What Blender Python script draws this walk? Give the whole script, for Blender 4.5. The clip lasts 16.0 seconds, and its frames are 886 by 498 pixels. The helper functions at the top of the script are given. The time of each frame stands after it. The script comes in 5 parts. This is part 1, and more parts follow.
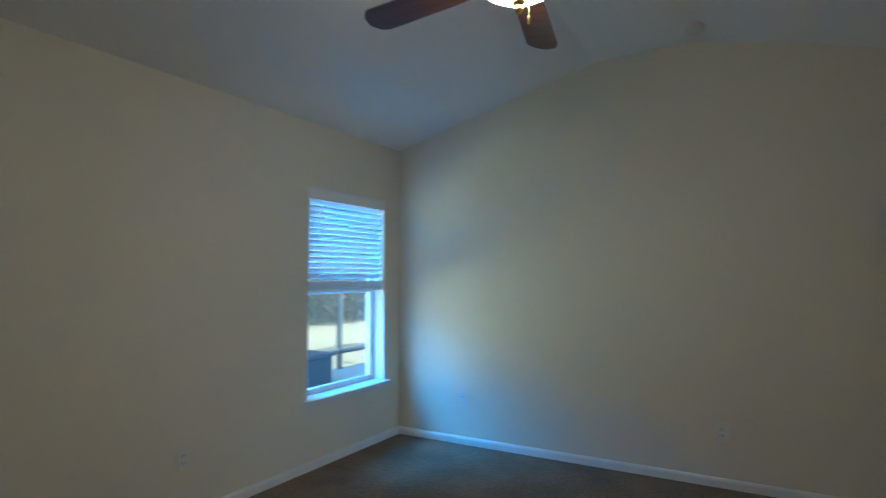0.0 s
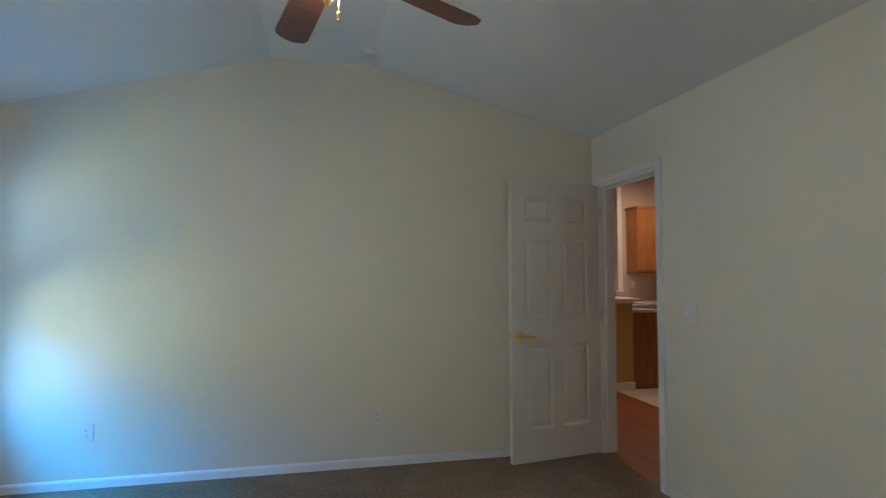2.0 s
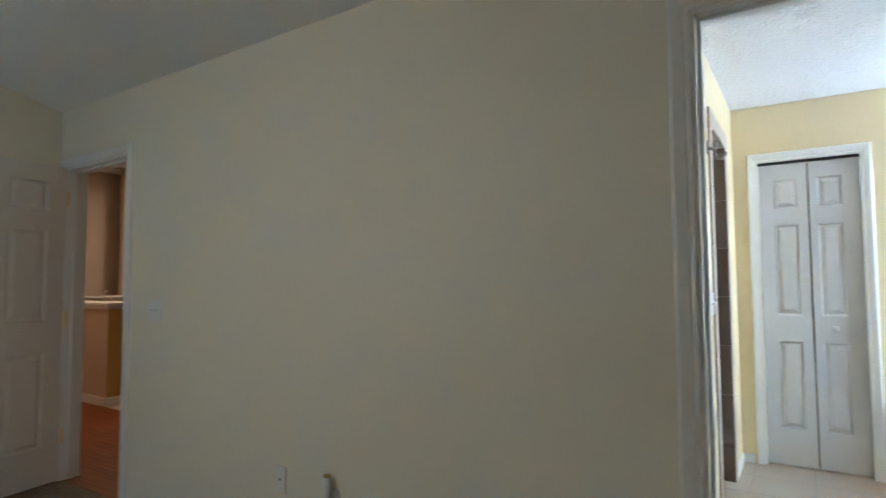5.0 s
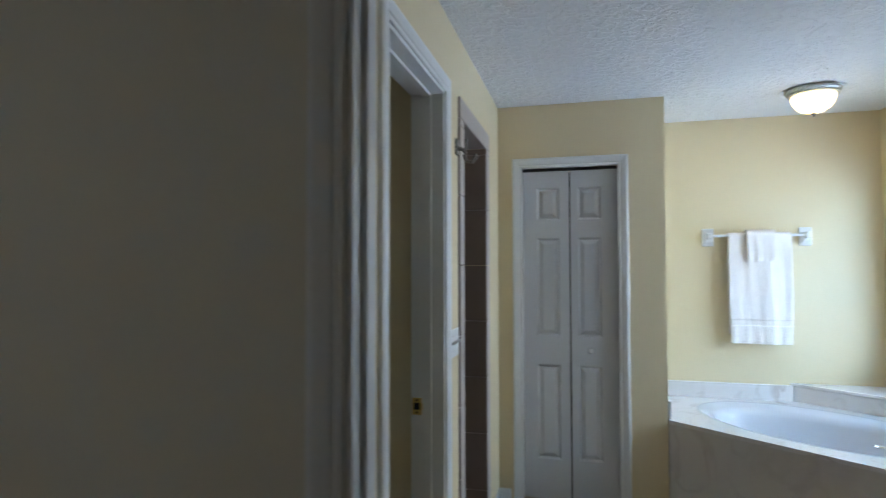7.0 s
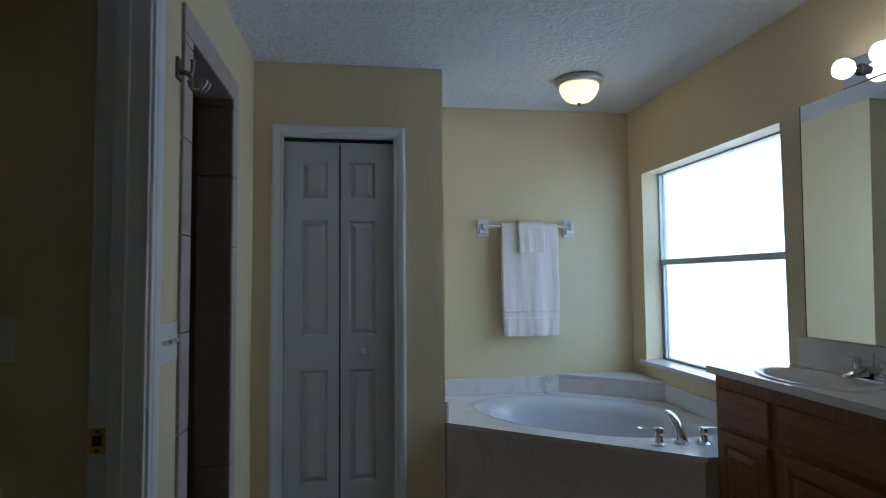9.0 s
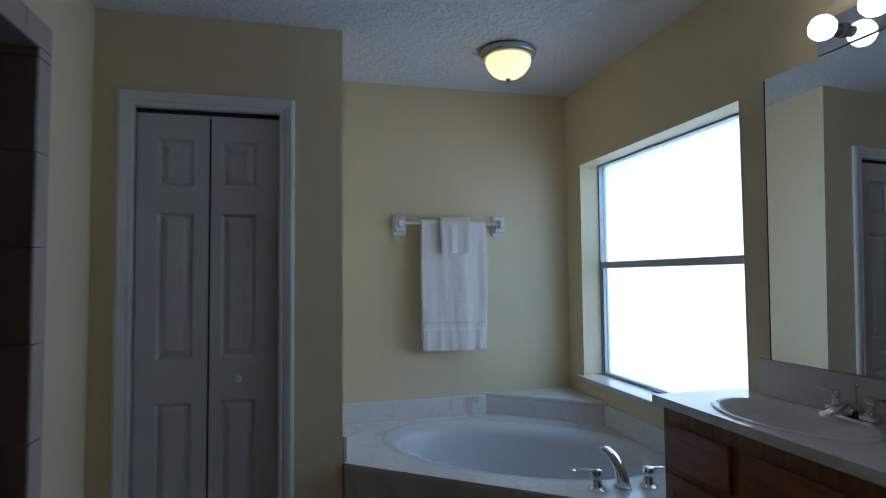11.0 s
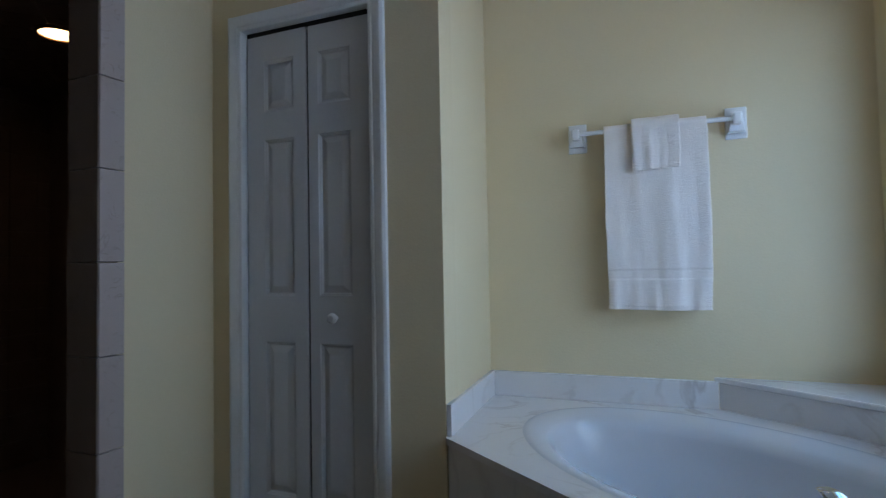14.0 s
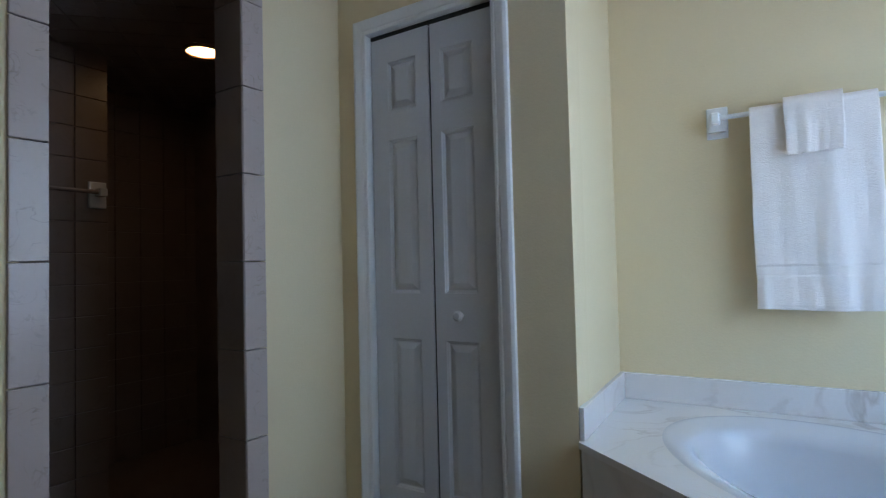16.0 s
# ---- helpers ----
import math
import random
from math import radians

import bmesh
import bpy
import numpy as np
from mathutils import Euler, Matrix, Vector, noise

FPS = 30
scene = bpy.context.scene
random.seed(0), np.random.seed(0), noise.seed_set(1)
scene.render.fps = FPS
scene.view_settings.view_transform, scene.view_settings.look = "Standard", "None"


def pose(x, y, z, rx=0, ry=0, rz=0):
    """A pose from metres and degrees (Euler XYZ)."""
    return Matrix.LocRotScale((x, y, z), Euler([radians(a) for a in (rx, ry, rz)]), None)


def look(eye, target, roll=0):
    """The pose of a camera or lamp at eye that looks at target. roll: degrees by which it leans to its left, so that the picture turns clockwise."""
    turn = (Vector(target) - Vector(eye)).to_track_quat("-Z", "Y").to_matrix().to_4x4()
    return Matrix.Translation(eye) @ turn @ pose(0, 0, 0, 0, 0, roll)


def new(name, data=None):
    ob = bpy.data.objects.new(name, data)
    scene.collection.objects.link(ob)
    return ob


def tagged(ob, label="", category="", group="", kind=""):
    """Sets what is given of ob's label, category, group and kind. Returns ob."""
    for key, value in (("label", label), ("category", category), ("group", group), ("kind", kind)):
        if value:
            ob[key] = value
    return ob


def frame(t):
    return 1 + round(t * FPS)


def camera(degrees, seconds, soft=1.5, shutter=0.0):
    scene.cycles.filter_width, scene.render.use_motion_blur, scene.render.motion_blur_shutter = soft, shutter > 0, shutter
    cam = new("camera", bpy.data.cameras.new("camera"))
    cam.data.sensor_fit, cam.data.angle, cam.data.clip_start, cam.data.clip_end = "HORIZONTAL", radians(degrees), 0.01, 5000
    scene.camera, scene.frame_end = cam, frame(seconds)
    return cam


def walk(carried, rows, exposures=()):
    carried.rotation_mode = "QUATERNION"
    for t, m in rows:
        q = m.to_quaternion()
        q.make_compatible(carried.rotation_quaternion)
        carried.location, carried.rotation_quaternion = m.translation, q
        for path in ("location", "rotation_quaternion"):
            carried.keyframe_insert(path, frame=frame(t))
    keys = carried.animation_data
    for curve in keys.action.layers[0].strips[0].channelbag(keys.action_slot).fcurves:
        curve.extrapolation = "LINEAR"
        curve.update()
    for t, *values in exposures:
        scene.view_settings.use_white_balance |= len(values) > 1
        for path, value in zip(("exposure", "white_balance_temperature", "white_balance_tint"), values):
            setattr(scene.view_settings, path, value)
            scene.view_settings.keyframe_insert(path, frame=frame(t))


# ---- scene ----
PATH = [
    (0, (-1.384, -3.952, 1.317), (-2.391, -2.227, 1.415), -0.1),
    (0.5, (-1.669, -3.931, 1.297), (-2.206, -2.007, 1.4), 0.1),
    (1, (-1.887, -3.982, 1.304), (-1.962, -1.986, 1.405), -0.0),
    (1.5, (-2.015, -3.981, 1.334), (-1.777, -1.997, 1.429), -0.1),
    (2, (-2.081, -4.007, 1.347), (-1.65, -2.056, 1.435), -0.2),
    (2.5, (-2.087, -4.032, 1.283), (-1.504, -2.121, 1.383), -0.4),
    (3, (-2.068, -4.06, 1.251), (-1.292, -2.22, 1.357), -0.5),
    (3.5, (-2.053, -4.095, 1.246), (-1.019, -2.386, 1.352), -0.4),
    (4, (-2.046, -4.134, 1.282), (-0.758, -2.606, 1.374), -0.2),
    (4.5, (-1.878, -4.147, 1.303), (-0.375, -2.830, 1.385), -0.4),
    (5, (-1.718, -4.150, 1.258), (-0.044, -3.062, 1.371), -0.4),
    (5.2, (-1.641, -4.156, 1.282), (0.07, -3.127, 1.388), -0.4),
    (7.3, (-0.661, -4.255, 1.446), (1.31, -3.925, 1.518), -0.2),
    (7.5, (-0.561, -4.224, 1.43), (1.427, -4.016, 1.511), -0.3),
    (8, (-0.412, -4.22, 1.354), (1.584, -4.297, 1.453), -0.4),
    (8.5, (-0.343, -4.274, 1.323), (1.644, -4.485, 1.428), -0.4),
    (9, (-0.273, -4.283, 1.306), (1.703, -4.57, 1.412), -0.5),
    (9.5, (-0.205, -4.285, 1.309), (1.748, -4.697, 1.414), -0.4),
    (9.7, (-0.172, -4.282, 1.306), (1.772, -4.738, 1.413), -0.4),
    (10.7, (0.13, -4.46, 1.335), (2.07, -4.94, 1.432), -0.5),
    (12, (0.487, -5.045, 1.373), (2.477, -5.229, 1.461), -0.7),
    (12.5, (0.691, -5.292, 1.288), (2.683, -5.141, 1.378), -0.7),
    (13, (0.894, -5.407, 1.177), (2.856, -5.029, 1.27), -0.9),
    (13.5, (0.962, -5.433, 1.108), (2.87, -4.839, 1.19), -0.9),
    (14, (0.977, -5.428, 1.097), (2.83, -4.679, 1.173), -1.1),
    (14.5, (1.003, -5.416, 1.093), (2.808, -4.557, 1.167), -1.2),
    (15, (1.011, -5.396, 1.103), (2.772, -4.45, 1.165), -1.3),
    (15.5, (0.997, -5.367, 1.1), (2.715, -4.345, 1.17), -1.3),
    (16, (0.98, -5.345, 1.105), (2.662, -4.264, 1.173), -1.4),
]
DAY_STRENGTH = 4.8
EXPOSURES = [(0, 1.75, 6300, 8), (0.5, 2.05, 6300, 8), (0.8, 2.15, 6250, 8), (1.5, 2.38, 6300, 8), (2.5, 2.45, 6300, 7), (4.0, 2.78, 6450, 6), (5.0, 2.45, 6450, 6), (7.5, 0.62, 6150, 10), (8.0, 0.25, 6100, 11), (9.0, -0.4, 5950, 11), (9.5, -0.5, 5950, 11), (12.0, -1.3, 5500, 11), (12.5, -1.55, 5250, 10), (13.5, -0.82, 5800, 12), (14.0, -0.4, 5850, 12), (14.5, 0.0, 5900, 12), (16, 0.2, 5950, 12)]

cam = camera(76.6, 16.0, soft=1.15, shutter=0.5)
walk(cam, [(t, look(eye, target, roll)) for t, eye, target, roll in PATH], EXPOSURES)

# ---- world, sun and lamps ----
SUN_ELEVATION, SUN_AZIMUTH = 48, 95
world = bpy.data.worlds.new("sky")
scene.world = world
world.use_nodes = True
wn = world.node_tree.nodes
sky = wn.new("ShaderNodeTexSky")
sky.sky_type = "NISHITA"
sky.sun_disc = False
sky.sun_elevation = radians(SUN_ELEVATION)
sky.sun_rotation = radians(SUN_AZIMUTH)
wn["Background"].inputs["Strength"].default_value = 0.08
world.node_tree.links.new(sky.outputs["Color"], wn["Background"].inputs["Color"])
sun_data = bpy.data.lights.new("sun", "SUN")
sun_data.energy, sun_data.angle, sun_data.color = 5.0, radians(0.5), (1.0, 0.95, 0.86)
sun = new("sun", sun_data)
ca, sa, ce, se = (math.cos(radians(SUN_AZIMUTH)), math.sin(radians(SUN_AZIMUTH)),
                  math.cos(radians(SUN_ELEVATION)), math.sin(radians(SUN_ELEVATION)))
sun.matrix_world = look((sa * ce * 30, ca * ce * 30, se * 30), (0, 0, 0))


def lamp(name, kind, place, energy, colour, radius):
    data = bpy.data.lights.new(name, kind)
    data.energy, data.color = energy, colour
    if kind == "AREA":
        data.shape, data.size = "DISK", radius
    else:
        data.shadow_soft_size = radius
    ob = new(name, data)
    ob.location = place
    return ob


# warm hall and kitchen light from two added lamps, their fixtures assumed
lamp("hall_light", "AREA", (0.60, 1.75, 2.74), 2.6, (1.0, 0.68, 0.44), 0.36)
lamp("kitchen_light", "AREA", (2.3, 2.75, 2.74), 3.0, (1.0, 0.74, 0.56), 0.36)

# unseen lamp high above the patio: sky light added through the bedroom window
sky_data = bpy.data.lights.new("window_sky_fill", "AREA")
sky_data.shape, sky_data.size, sky_data.energy, sky_data.color = "SQUARE", 2.4, 145, (0.02, 0.36, 1.0)
new("window_sky_fill", sky_data).matrix_world = look((-6.1, -2.0, 3.1), (-3.75, 0.0, 0.45))

# added lamp low outside imitates daylight bounced off the lawn, through the same window
lawn_data = bpy.data.lights.new("lawn_bounce_fill", "AREA")
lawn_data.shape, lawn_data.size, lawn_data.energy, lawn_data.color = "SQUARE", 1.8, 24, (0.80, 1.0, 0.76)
new("lawn_bounce_fill", lawn_data).matrix_world = look((-6.3, -2.3, 0.15), (-3.6, 0.0, 1.75))

# ---- materials ----


def material(name, base, rough=0.5, var=0.06, scale=6.0, bump=0.0, bump_scale=80.0, metal=0.0, spec=0.5, fine=0.04, fine_scale=90.0,
             coat=0.0, piece=0.0):
    """Paint, tile or cloth: a base colour with broad and fine variation, and a fine relief."""
    m = bpy.data.materials.new(name)
    m.use_nodes = True
    n, l = m.node_tree.nodes, m.node_tree.links
    b = n["Principled BSDF"]
    b.inputs["Roughness"].default_value = rough
    b.inputs["Metallic"].default_value = metal
    b.inputs["Specular IOR Level"].default_value = spec
    b.inputs["Coat Weight"].default_value = coat
    co = n.new("ShaderNodeTexCoord")
    big = n.new("ShaderNodeTexNoise")
    big.inputs["Scale"].default_value, big.inputs["Detail"].default_value = scale, 4
    small = n.new("ShaderNodeTexNoise")
    small.inputs["Scale"].default_value, small.inputs["Detail"].default_value = fine_scale, 3
    for t in (big, small):
        l.new(co.outputs["Object"], t.inputs["Vector"])
    mul = n.new("ShaderNodeMath")
    mul.operation = "MULTIPLY_ADD"
    mul.inputs[1].default_value, mul.inputs[2].default_value = 2 * var, 1 - var
    l.new(big.outputs["Fac"], mul.inputs[0])
    mul2 = n.new("ShaderNodeMath")
    mul2.operation = "MULTIPLY_ADD"
    mul2.inputs[1].default_value, mul2.inputs[2].default_value = 2 * fine, -fine
    l.new(small.outputs["Fac"], mul2.inputs[0])
    add = n.new("ShaderNodeMath")
    l.new(mul.outputs[0], add.inputs[0])
    l.new(mul2.outputs[0], add.inputs[1])
    last = add
    if piece:
        info = n.new("ShaderNodeObjectInfo")
        rnd = n.new("ShaderNodeMath")
        rnd.operation = "MULTIPLY_ADD"
        rnd.inputs[1].default_value, rnd.inputs[2].default_value = piece, -piece / 2
        l.new(info.outputs["Random"], rnd.inputs[0])
        last = n.new("ShaderNodeMath")
        l.new(add.outputs[0], last.inputs[0])
        l.new(rnd.outputs[0], last.inputs[1])
    col = n.new("ShaderNodeVectorMath")
    col.operation = "SCALE"
    col.inputs[0].default_value = base
    l.new(last.outputs[0], col.inputs["Scale"])
    l.new(col.outputs[0], b.inputs["Base Color"])
    if bump:
        bt = n.new("ShaderNodeTexNoise")
        bt.inputs["Scale"].default_value, bt.inputs["Detail"].default_value = bump_scale, 4
        l.new(co.outputs["Object"], bt.inputs["Vector"])
        bn = n.new("ShaderNodeBump")
        bn.inputs["Strength"].default_value, bn.inputs["Distance"].default_value = bump, 0.01
        l.new(bt.outputs["Fac"], bn.inputs["Height"])
        l.new(bn.outputs["Normal"], b.inputs["Normal"])
    return m


def veined(name, base, vein, rough, scale=2.2, width=0.035, amount=0.5, piece=0.0):
    """Cultured marble and glazed stone tile: warped thin veins on a pale ground."""
    m = material(name, base, rough, 0.04, 3.0, 0, fine=0.02)
    n, l = m.node_tree.nodes, m.node_tree.links
    b = n["Principled BSDF"]
    old = b.inputs["Base Color"].links[0].from_socket
    co = n.new("ShaderNodeTexCoord")
    noise_t = n.new("ShaderNodeTexNoise")
    noise_t.inputs["Scale"].default_value, noise_t.inputs["Detail"].default_value = scale, 6
    noise_t.inputs["Distortion"].default_value = 1.2
    place = co.outputs["Object"]
    if piece:
        info = n.new("ShaderNodeObjectInfo")
        shift = n.new("ShaderNodeVectorMath")
        shift.operation = "MULTIPLY_ADD"
        shift.inputs[1].default_value = (37.0, 53.0, 29.0)
        l.new(info.outputs["Random"], shift.inputs[0])
        l.new(co.outputs["Object"], shift.inputs[2])
        place = shift.outputs[0]
    l.new(place, noise_t.inputs["Vector"])
    d = n.new("ShaderNodeMath")
    d.operation = "SUBTRACT"
    d.inputs[1].default_value = 0.5
    l.new(noise_t.outputs["Fac"], d.inputs[0])
    a = n.new("ShaderNodeMath")
    a.operation = "ABSOLUTE"
    l.new(d.outputs[0], a.inputs[0])
    r = n.new("ShaderNodeMapRange")
    r.inputs["From Min"].default_value, r.inputs["From Max"].default_value = 0, width
    r.inputs["To Min"].default_value, r.inputs["To Max"].default_value = 1, 0
    l.new(a.outputs[0], r.inputs["Value"])
    mask = n.new("ShaderNodeTexNoise")
    mask.inputs["Scale"].default_value = scale * 1.3
    l.new(place, mask.inputs["Vector"])
    mr = n.new("ShaderNodeMapRange")
    mr.inputs["From Min"].default_value, mr.inputs["From Max"].default_value = 0.45, 0.7
    mr.inputs["To Max"].default_value = amount
    l.new(mask.outputs["Fac"], mr.inputs["Value"])
    f = n.new("ShaderNodeMath")
    f.operation = "MULTIPLY"
    l.new(r.outputs[0], f.inputs[0])
    l.new(mr.outputs[0], f.inputs[1])
    mix = n.new("ShaderNodeMix")
    mix.data_type = "RGBA"
    l.new(f.outputs[0], mix.inputs["Factor"])
    l.new(old, mix.inputs["A"])
    mix.inputs["B"].default_value = (*vein, 1)
    l.new(mix.outputs["Result"], b.inputs["Base Color"])
    return m


def wood(name, dark, light, rough, axis=2, grain=55.0, piece=0.0):
    """Stained oak: grain drawn out along one axis."""
    m = material(name, light, rough, 0.08, 2.0, 0.12, 120.0, piece=piece)
    n, l = m.node_tree.nodes, m.node_tree.links
    b = n["Principled BSDF"]
    old = b.inputs["Base Color"].links[0].from_socket
    co = n.new("ShaderNodeTexCoord")
    mp = n.new("ShaderNodeMapping")
    sc = [grain] * 3
    sc[axis] = grain / 18
    mp.inputs["Scale"].default_value = sc
    l.new(co.outputs["Object"], mp.inputs["Vector"])
    t = n.new("ShaderNodeTexNoise")
    t.inputs["Scale"].default_value, t.inputs["Detail"].default_value, t.inputs["Distortion"].default_value = 1.0, 5, 0.6
    l.new(mp.outputs[0], t.inputs["Vector"])
    r = n.new("ShaderNodeMapRange")
    r.inputs["From Min"].default_value, r.inputs["From Max"].default_value = 0.4, 0.68
    l.new(t.outputs["Fac"], r.inputs["Value"])
    mix = n.new("ShaderNodeMix")
    mix.data_type = "RGBA"
    l.new(r.outputs[0], mix.inputs["Factor"])
    l.new(old, mix.inputs["A"])
    mix.inputs["B"].default_value = (*dark, 1)
    l.new(mix.outputs["Result"], b.inputs["Base Color"])
    return m


def glow(name, colour, strength):
    m = bpy.data.materials.new(name)
    m.use_nodes = True
    b = m.node_tree.nodes["Principled BSDF"]
    b.inputs["Base Color"].default_value = (0.85, 0.85, 0.83, 1)
    b.inputs["Roughness"].default_value = 0.25
    b.inputs["Emission Color"].default_value = (*colour, 1)
    b.inputs["Emission Strength"].default_value = strength
    return m


def glass(name, rough, ior=1.45, tint=(1, 1, 1)):
    m = bpy.data.materials.new(name)
    m.use_nodes = True
    b = m.node_tree.nodes["Principled BSDF"]
    b.inputs["Base Color"].default_value = (*tint, 1)
    b.inputs["Transmission Weight"].default_value = 1
    b.inputs["Roughness"].default_value = rough
    b.inputs["IOR"].default_value = ior
    return m


BEDROOM_PAINT = material("cream_wall_paint", (0.79, 0.742, 0.625), 0.6, 0.02, 1.4, 0.06, 120, fine=0.015)
BATH_PAINT = material("pale_yellow_wall_paint", (0.76, 0.64, 0.41), 0.55, 0.03, 1.4, 0.10, 120, fine=0.015)
HALL_PAINT = material("tan_wall_paint", (0.60, 0.48, 0.38), 0.6, 0.03, 1.4, 0.2, 160)
MUSTARD_PAINT = material("mustard_wall_paint", (0.66, 0.46, 0.17), 0.6, 0.03, 1.4, 0.2, 160)
CEILING_PAINT = material("bedroom_ceiling_paint", (0.86, 0.86, 0.84), 0.8, 0.03, 2.0, 0.15, 60)
KNOCKDOWN = material("knockdown_ceiling_paint", (0.80, 0.80, 0.80), 0.8, 0.03, 2.0, 0.0)
TRIM = material("white_gloss_trim_paint", (0.80, 0.80, 0.79), 0.35, 0.02, 3.0, 0.06, 60)
DOOR_PAINT = material("white_door_paint", (0.76, 0.74, 0.71), 0.4, 0.03, 3.0, 0.12, 140)
CLOSET_PAINT = material("white_bifold_paint", (0.60, 0.60, 0.61), 0.24, 0.02, 3.0, 0.05, 140)
CARPET = material("beige_cut_pile_carpet", (0.235, 0.178, 0.128), 0.95, 0.42, 3.2, 1.0, 70, spec=0.1, fine=0.6, fine_scale=48)
FLOOR_TILE = material("beige_floor_tile", (0.48, 0.385, 0.30), 0.35, 0.08, 5.0, 0.06, 40, piece=0.08)
GROUT = material("grey_grout", (0.42, 0.38, 0.33), 0.9, 0.08, 8.0, 0.3, 160)
KITCHEN_TILE = material("pale_kitchen_tile", (0.66, 0.60, 0.58), 0.3, 0.06, 5.0, 0.05, 40, piece=0.06)
PLANK = wood("red_oak_plank", (0.15, 0.040, 0.012), (0.27, 0.080, 0.022), 0.45, axis=1, grain=40, piece=0.22)
PLANK.node_tree.nodes["Principled BSDF"].inputs["Specular IOR Level"].default_value = 0.2
VANITY_OAK = wood("dark_stained_oak", (0.19, 0.068, 0.024), (0.30, 0.112, 0.042), 0.38, axis=2)
VANITY_RAIL = wood("dark_stained_oak_rail", (0.19, 0.068, 0.024), (0.30, 0.112, 0.042), 0.38, axis=0)
KITCHEN_OAK = wood("honey_oak", (0.28, 0.10, 0.03), (0.44, 0.18, 0.055), 0.4, axis=2)
BLADE_WOOD = wood("walnut_fan_blade", (0.07, 0.022, 0.013), (0.13, 0.042, 0.022), 0.4, axis=0)
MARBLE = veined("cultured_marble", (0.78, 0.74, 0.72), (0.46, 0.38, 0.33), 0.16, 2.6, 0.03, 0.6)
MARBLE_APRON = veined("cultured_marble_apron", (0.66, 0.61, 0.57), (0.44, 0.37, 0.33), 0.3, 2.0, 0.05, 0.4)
PORCELAIN = material("white_acrylic", (0.68, 0.67, 0.69), 0.20, 0.01, 2.0, 0, fine=0.005, coat=0.3)
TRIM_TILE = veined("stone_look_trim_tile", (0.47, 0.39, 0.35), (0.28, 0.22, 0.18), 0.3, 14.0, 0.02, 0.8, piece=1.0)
# brown shower tile, darkened further so its colour carries the shade in there
SHOWER_TILE = veined("shaded_stone_look_tile", (0.26, 0.20, 0.165), (0.17, 0.125, 0.10), 0.35, 7.0, 0.03, 0.5, piece=1.0)
CHROME = material("polished_chrome", (0.75, 0.76, 0.78), 0.07, 0.0, 4.0, 0, metal=1.0, fine=0.0)
NICKEL = material("brushed_nickel", (0.26, 0.24, 0.22), 0.30, 0.04, 20.0, 0, metal=1.0)
BRASS = material("polished_brass", (0.85, 0.62, 0.22), 0.28, 0.05, 20.0, 0, metal=1.0)
BRONZE = material("antique_bronze", (0.20, 0.12, 0.06), 0.3, 0.1, 20.0, 0, metal=1.0)
ALUMINIUM = material("grey_aluminium", (0.40, 0.42, 0.41), 0.45, 0.06, 10.0, 0.05, 90, metal=0.7)
PLASTIC = material("white_plastic", (0.78, 0.77, 0.74), 0.35, 0.01, 8.0, 0)
PAN = material("satin_grey_pan", (0.52, 0.52, 0.50), 0.35, 0.03, 10.0, 0, metal=0.6)
ALMOND = material("almond_ceramic", (0.30, 0.24, 0.21), 0.25, 0.03, 4.0, 0)
CERAMIC = material("white_ceramic", (0.80, 0.80, 0.80), 0.1, 0.01, 4.0, 0, coat=0.3)
DARK = material("dark_slot", (0.02, 0.02, 0.02), 0.6, 0.05, 8.0, 0)
TERRY = material("white_terry_cloth", (0.90, 0.83, 0.77), 0.95, 0.05, 14.0, 0.4, 330, spec=0.1, fine=0.14, fine_scale=420)
BLIND = material("white_blind_slat", (0.80, 0.81, 0.82), 0.4, 0.02, 6.0, 0.05, 60)
VINYL = material("white_vinyl_frame", (0.74, 0.75, 0.76), 0.4, 0.02, 6.0, 0)
# grey concrete with the blue-green cast of sky light mixed into its colour
CONCRETE = material("sky_tinted_concrete", (0.40, 0.56, 0.55), 0.85, 0.12, 1.2, 0.4, 60)
GRASS = material("sunlit_grass", (0.34, 0.40, 0.30), 0.9, 0.3, 0.6, 0.8, 30, fine=0.2)
# hedge faces the sun, so its shade is put into this near-black colour
LEAF = material("shade_darkened_leaf", (0.009, 0.015, 0.012), 0.6, 0.3, 2.0, 0)
BLUE_METAL = material("grey_blue_porch_metal", (0.06, 0.10, 0.13), 0.5, 0.05, 4.0, 0)
SCREEN = material("insect_screen", (0.04, 0.08, 0.10), 0.8, 0.05, 4.0, 0)
SCREEN.node_tree.nodes["Principled BSDF"].inputs["Alpha"].default_value = 0.3
CLEAR = glass("clear_window_glass", 0.0)
ACRYLIC = glass("clear_acrylic", 0.05, 1.49)
FROSTED = glass("frosted_window_glass", 0.5, 1.25)
FAN_GLASS = glow("lit_frosted_fan_bowl", (1.0, 0.94, 0.84), 14.5)
DOME_GLASS = glow("lit_alabaster_bowl", (1.0, 0.72, 0.30), 2.6)
BULB = glow("lit_globe_bulb", (1.0, 0.97, 0.93), 10.0)
CAN = glow("lit_recessed_lens", (1.0, 0.58, 0.24), 6.5)
MIRROR = bpy.data.materials.new("mirror_silver")
MIRROR.use_nodes = True
mb = MIRROR.node_tree.nodes["Principled BSDF"]
mb.inputs["Metallic"].default_value, mb.inputs["Roughness"].default_value = 1, 0.0
mb.inputs["Base Color"].default_value = (0.86, 0.88, 0.87, 1)

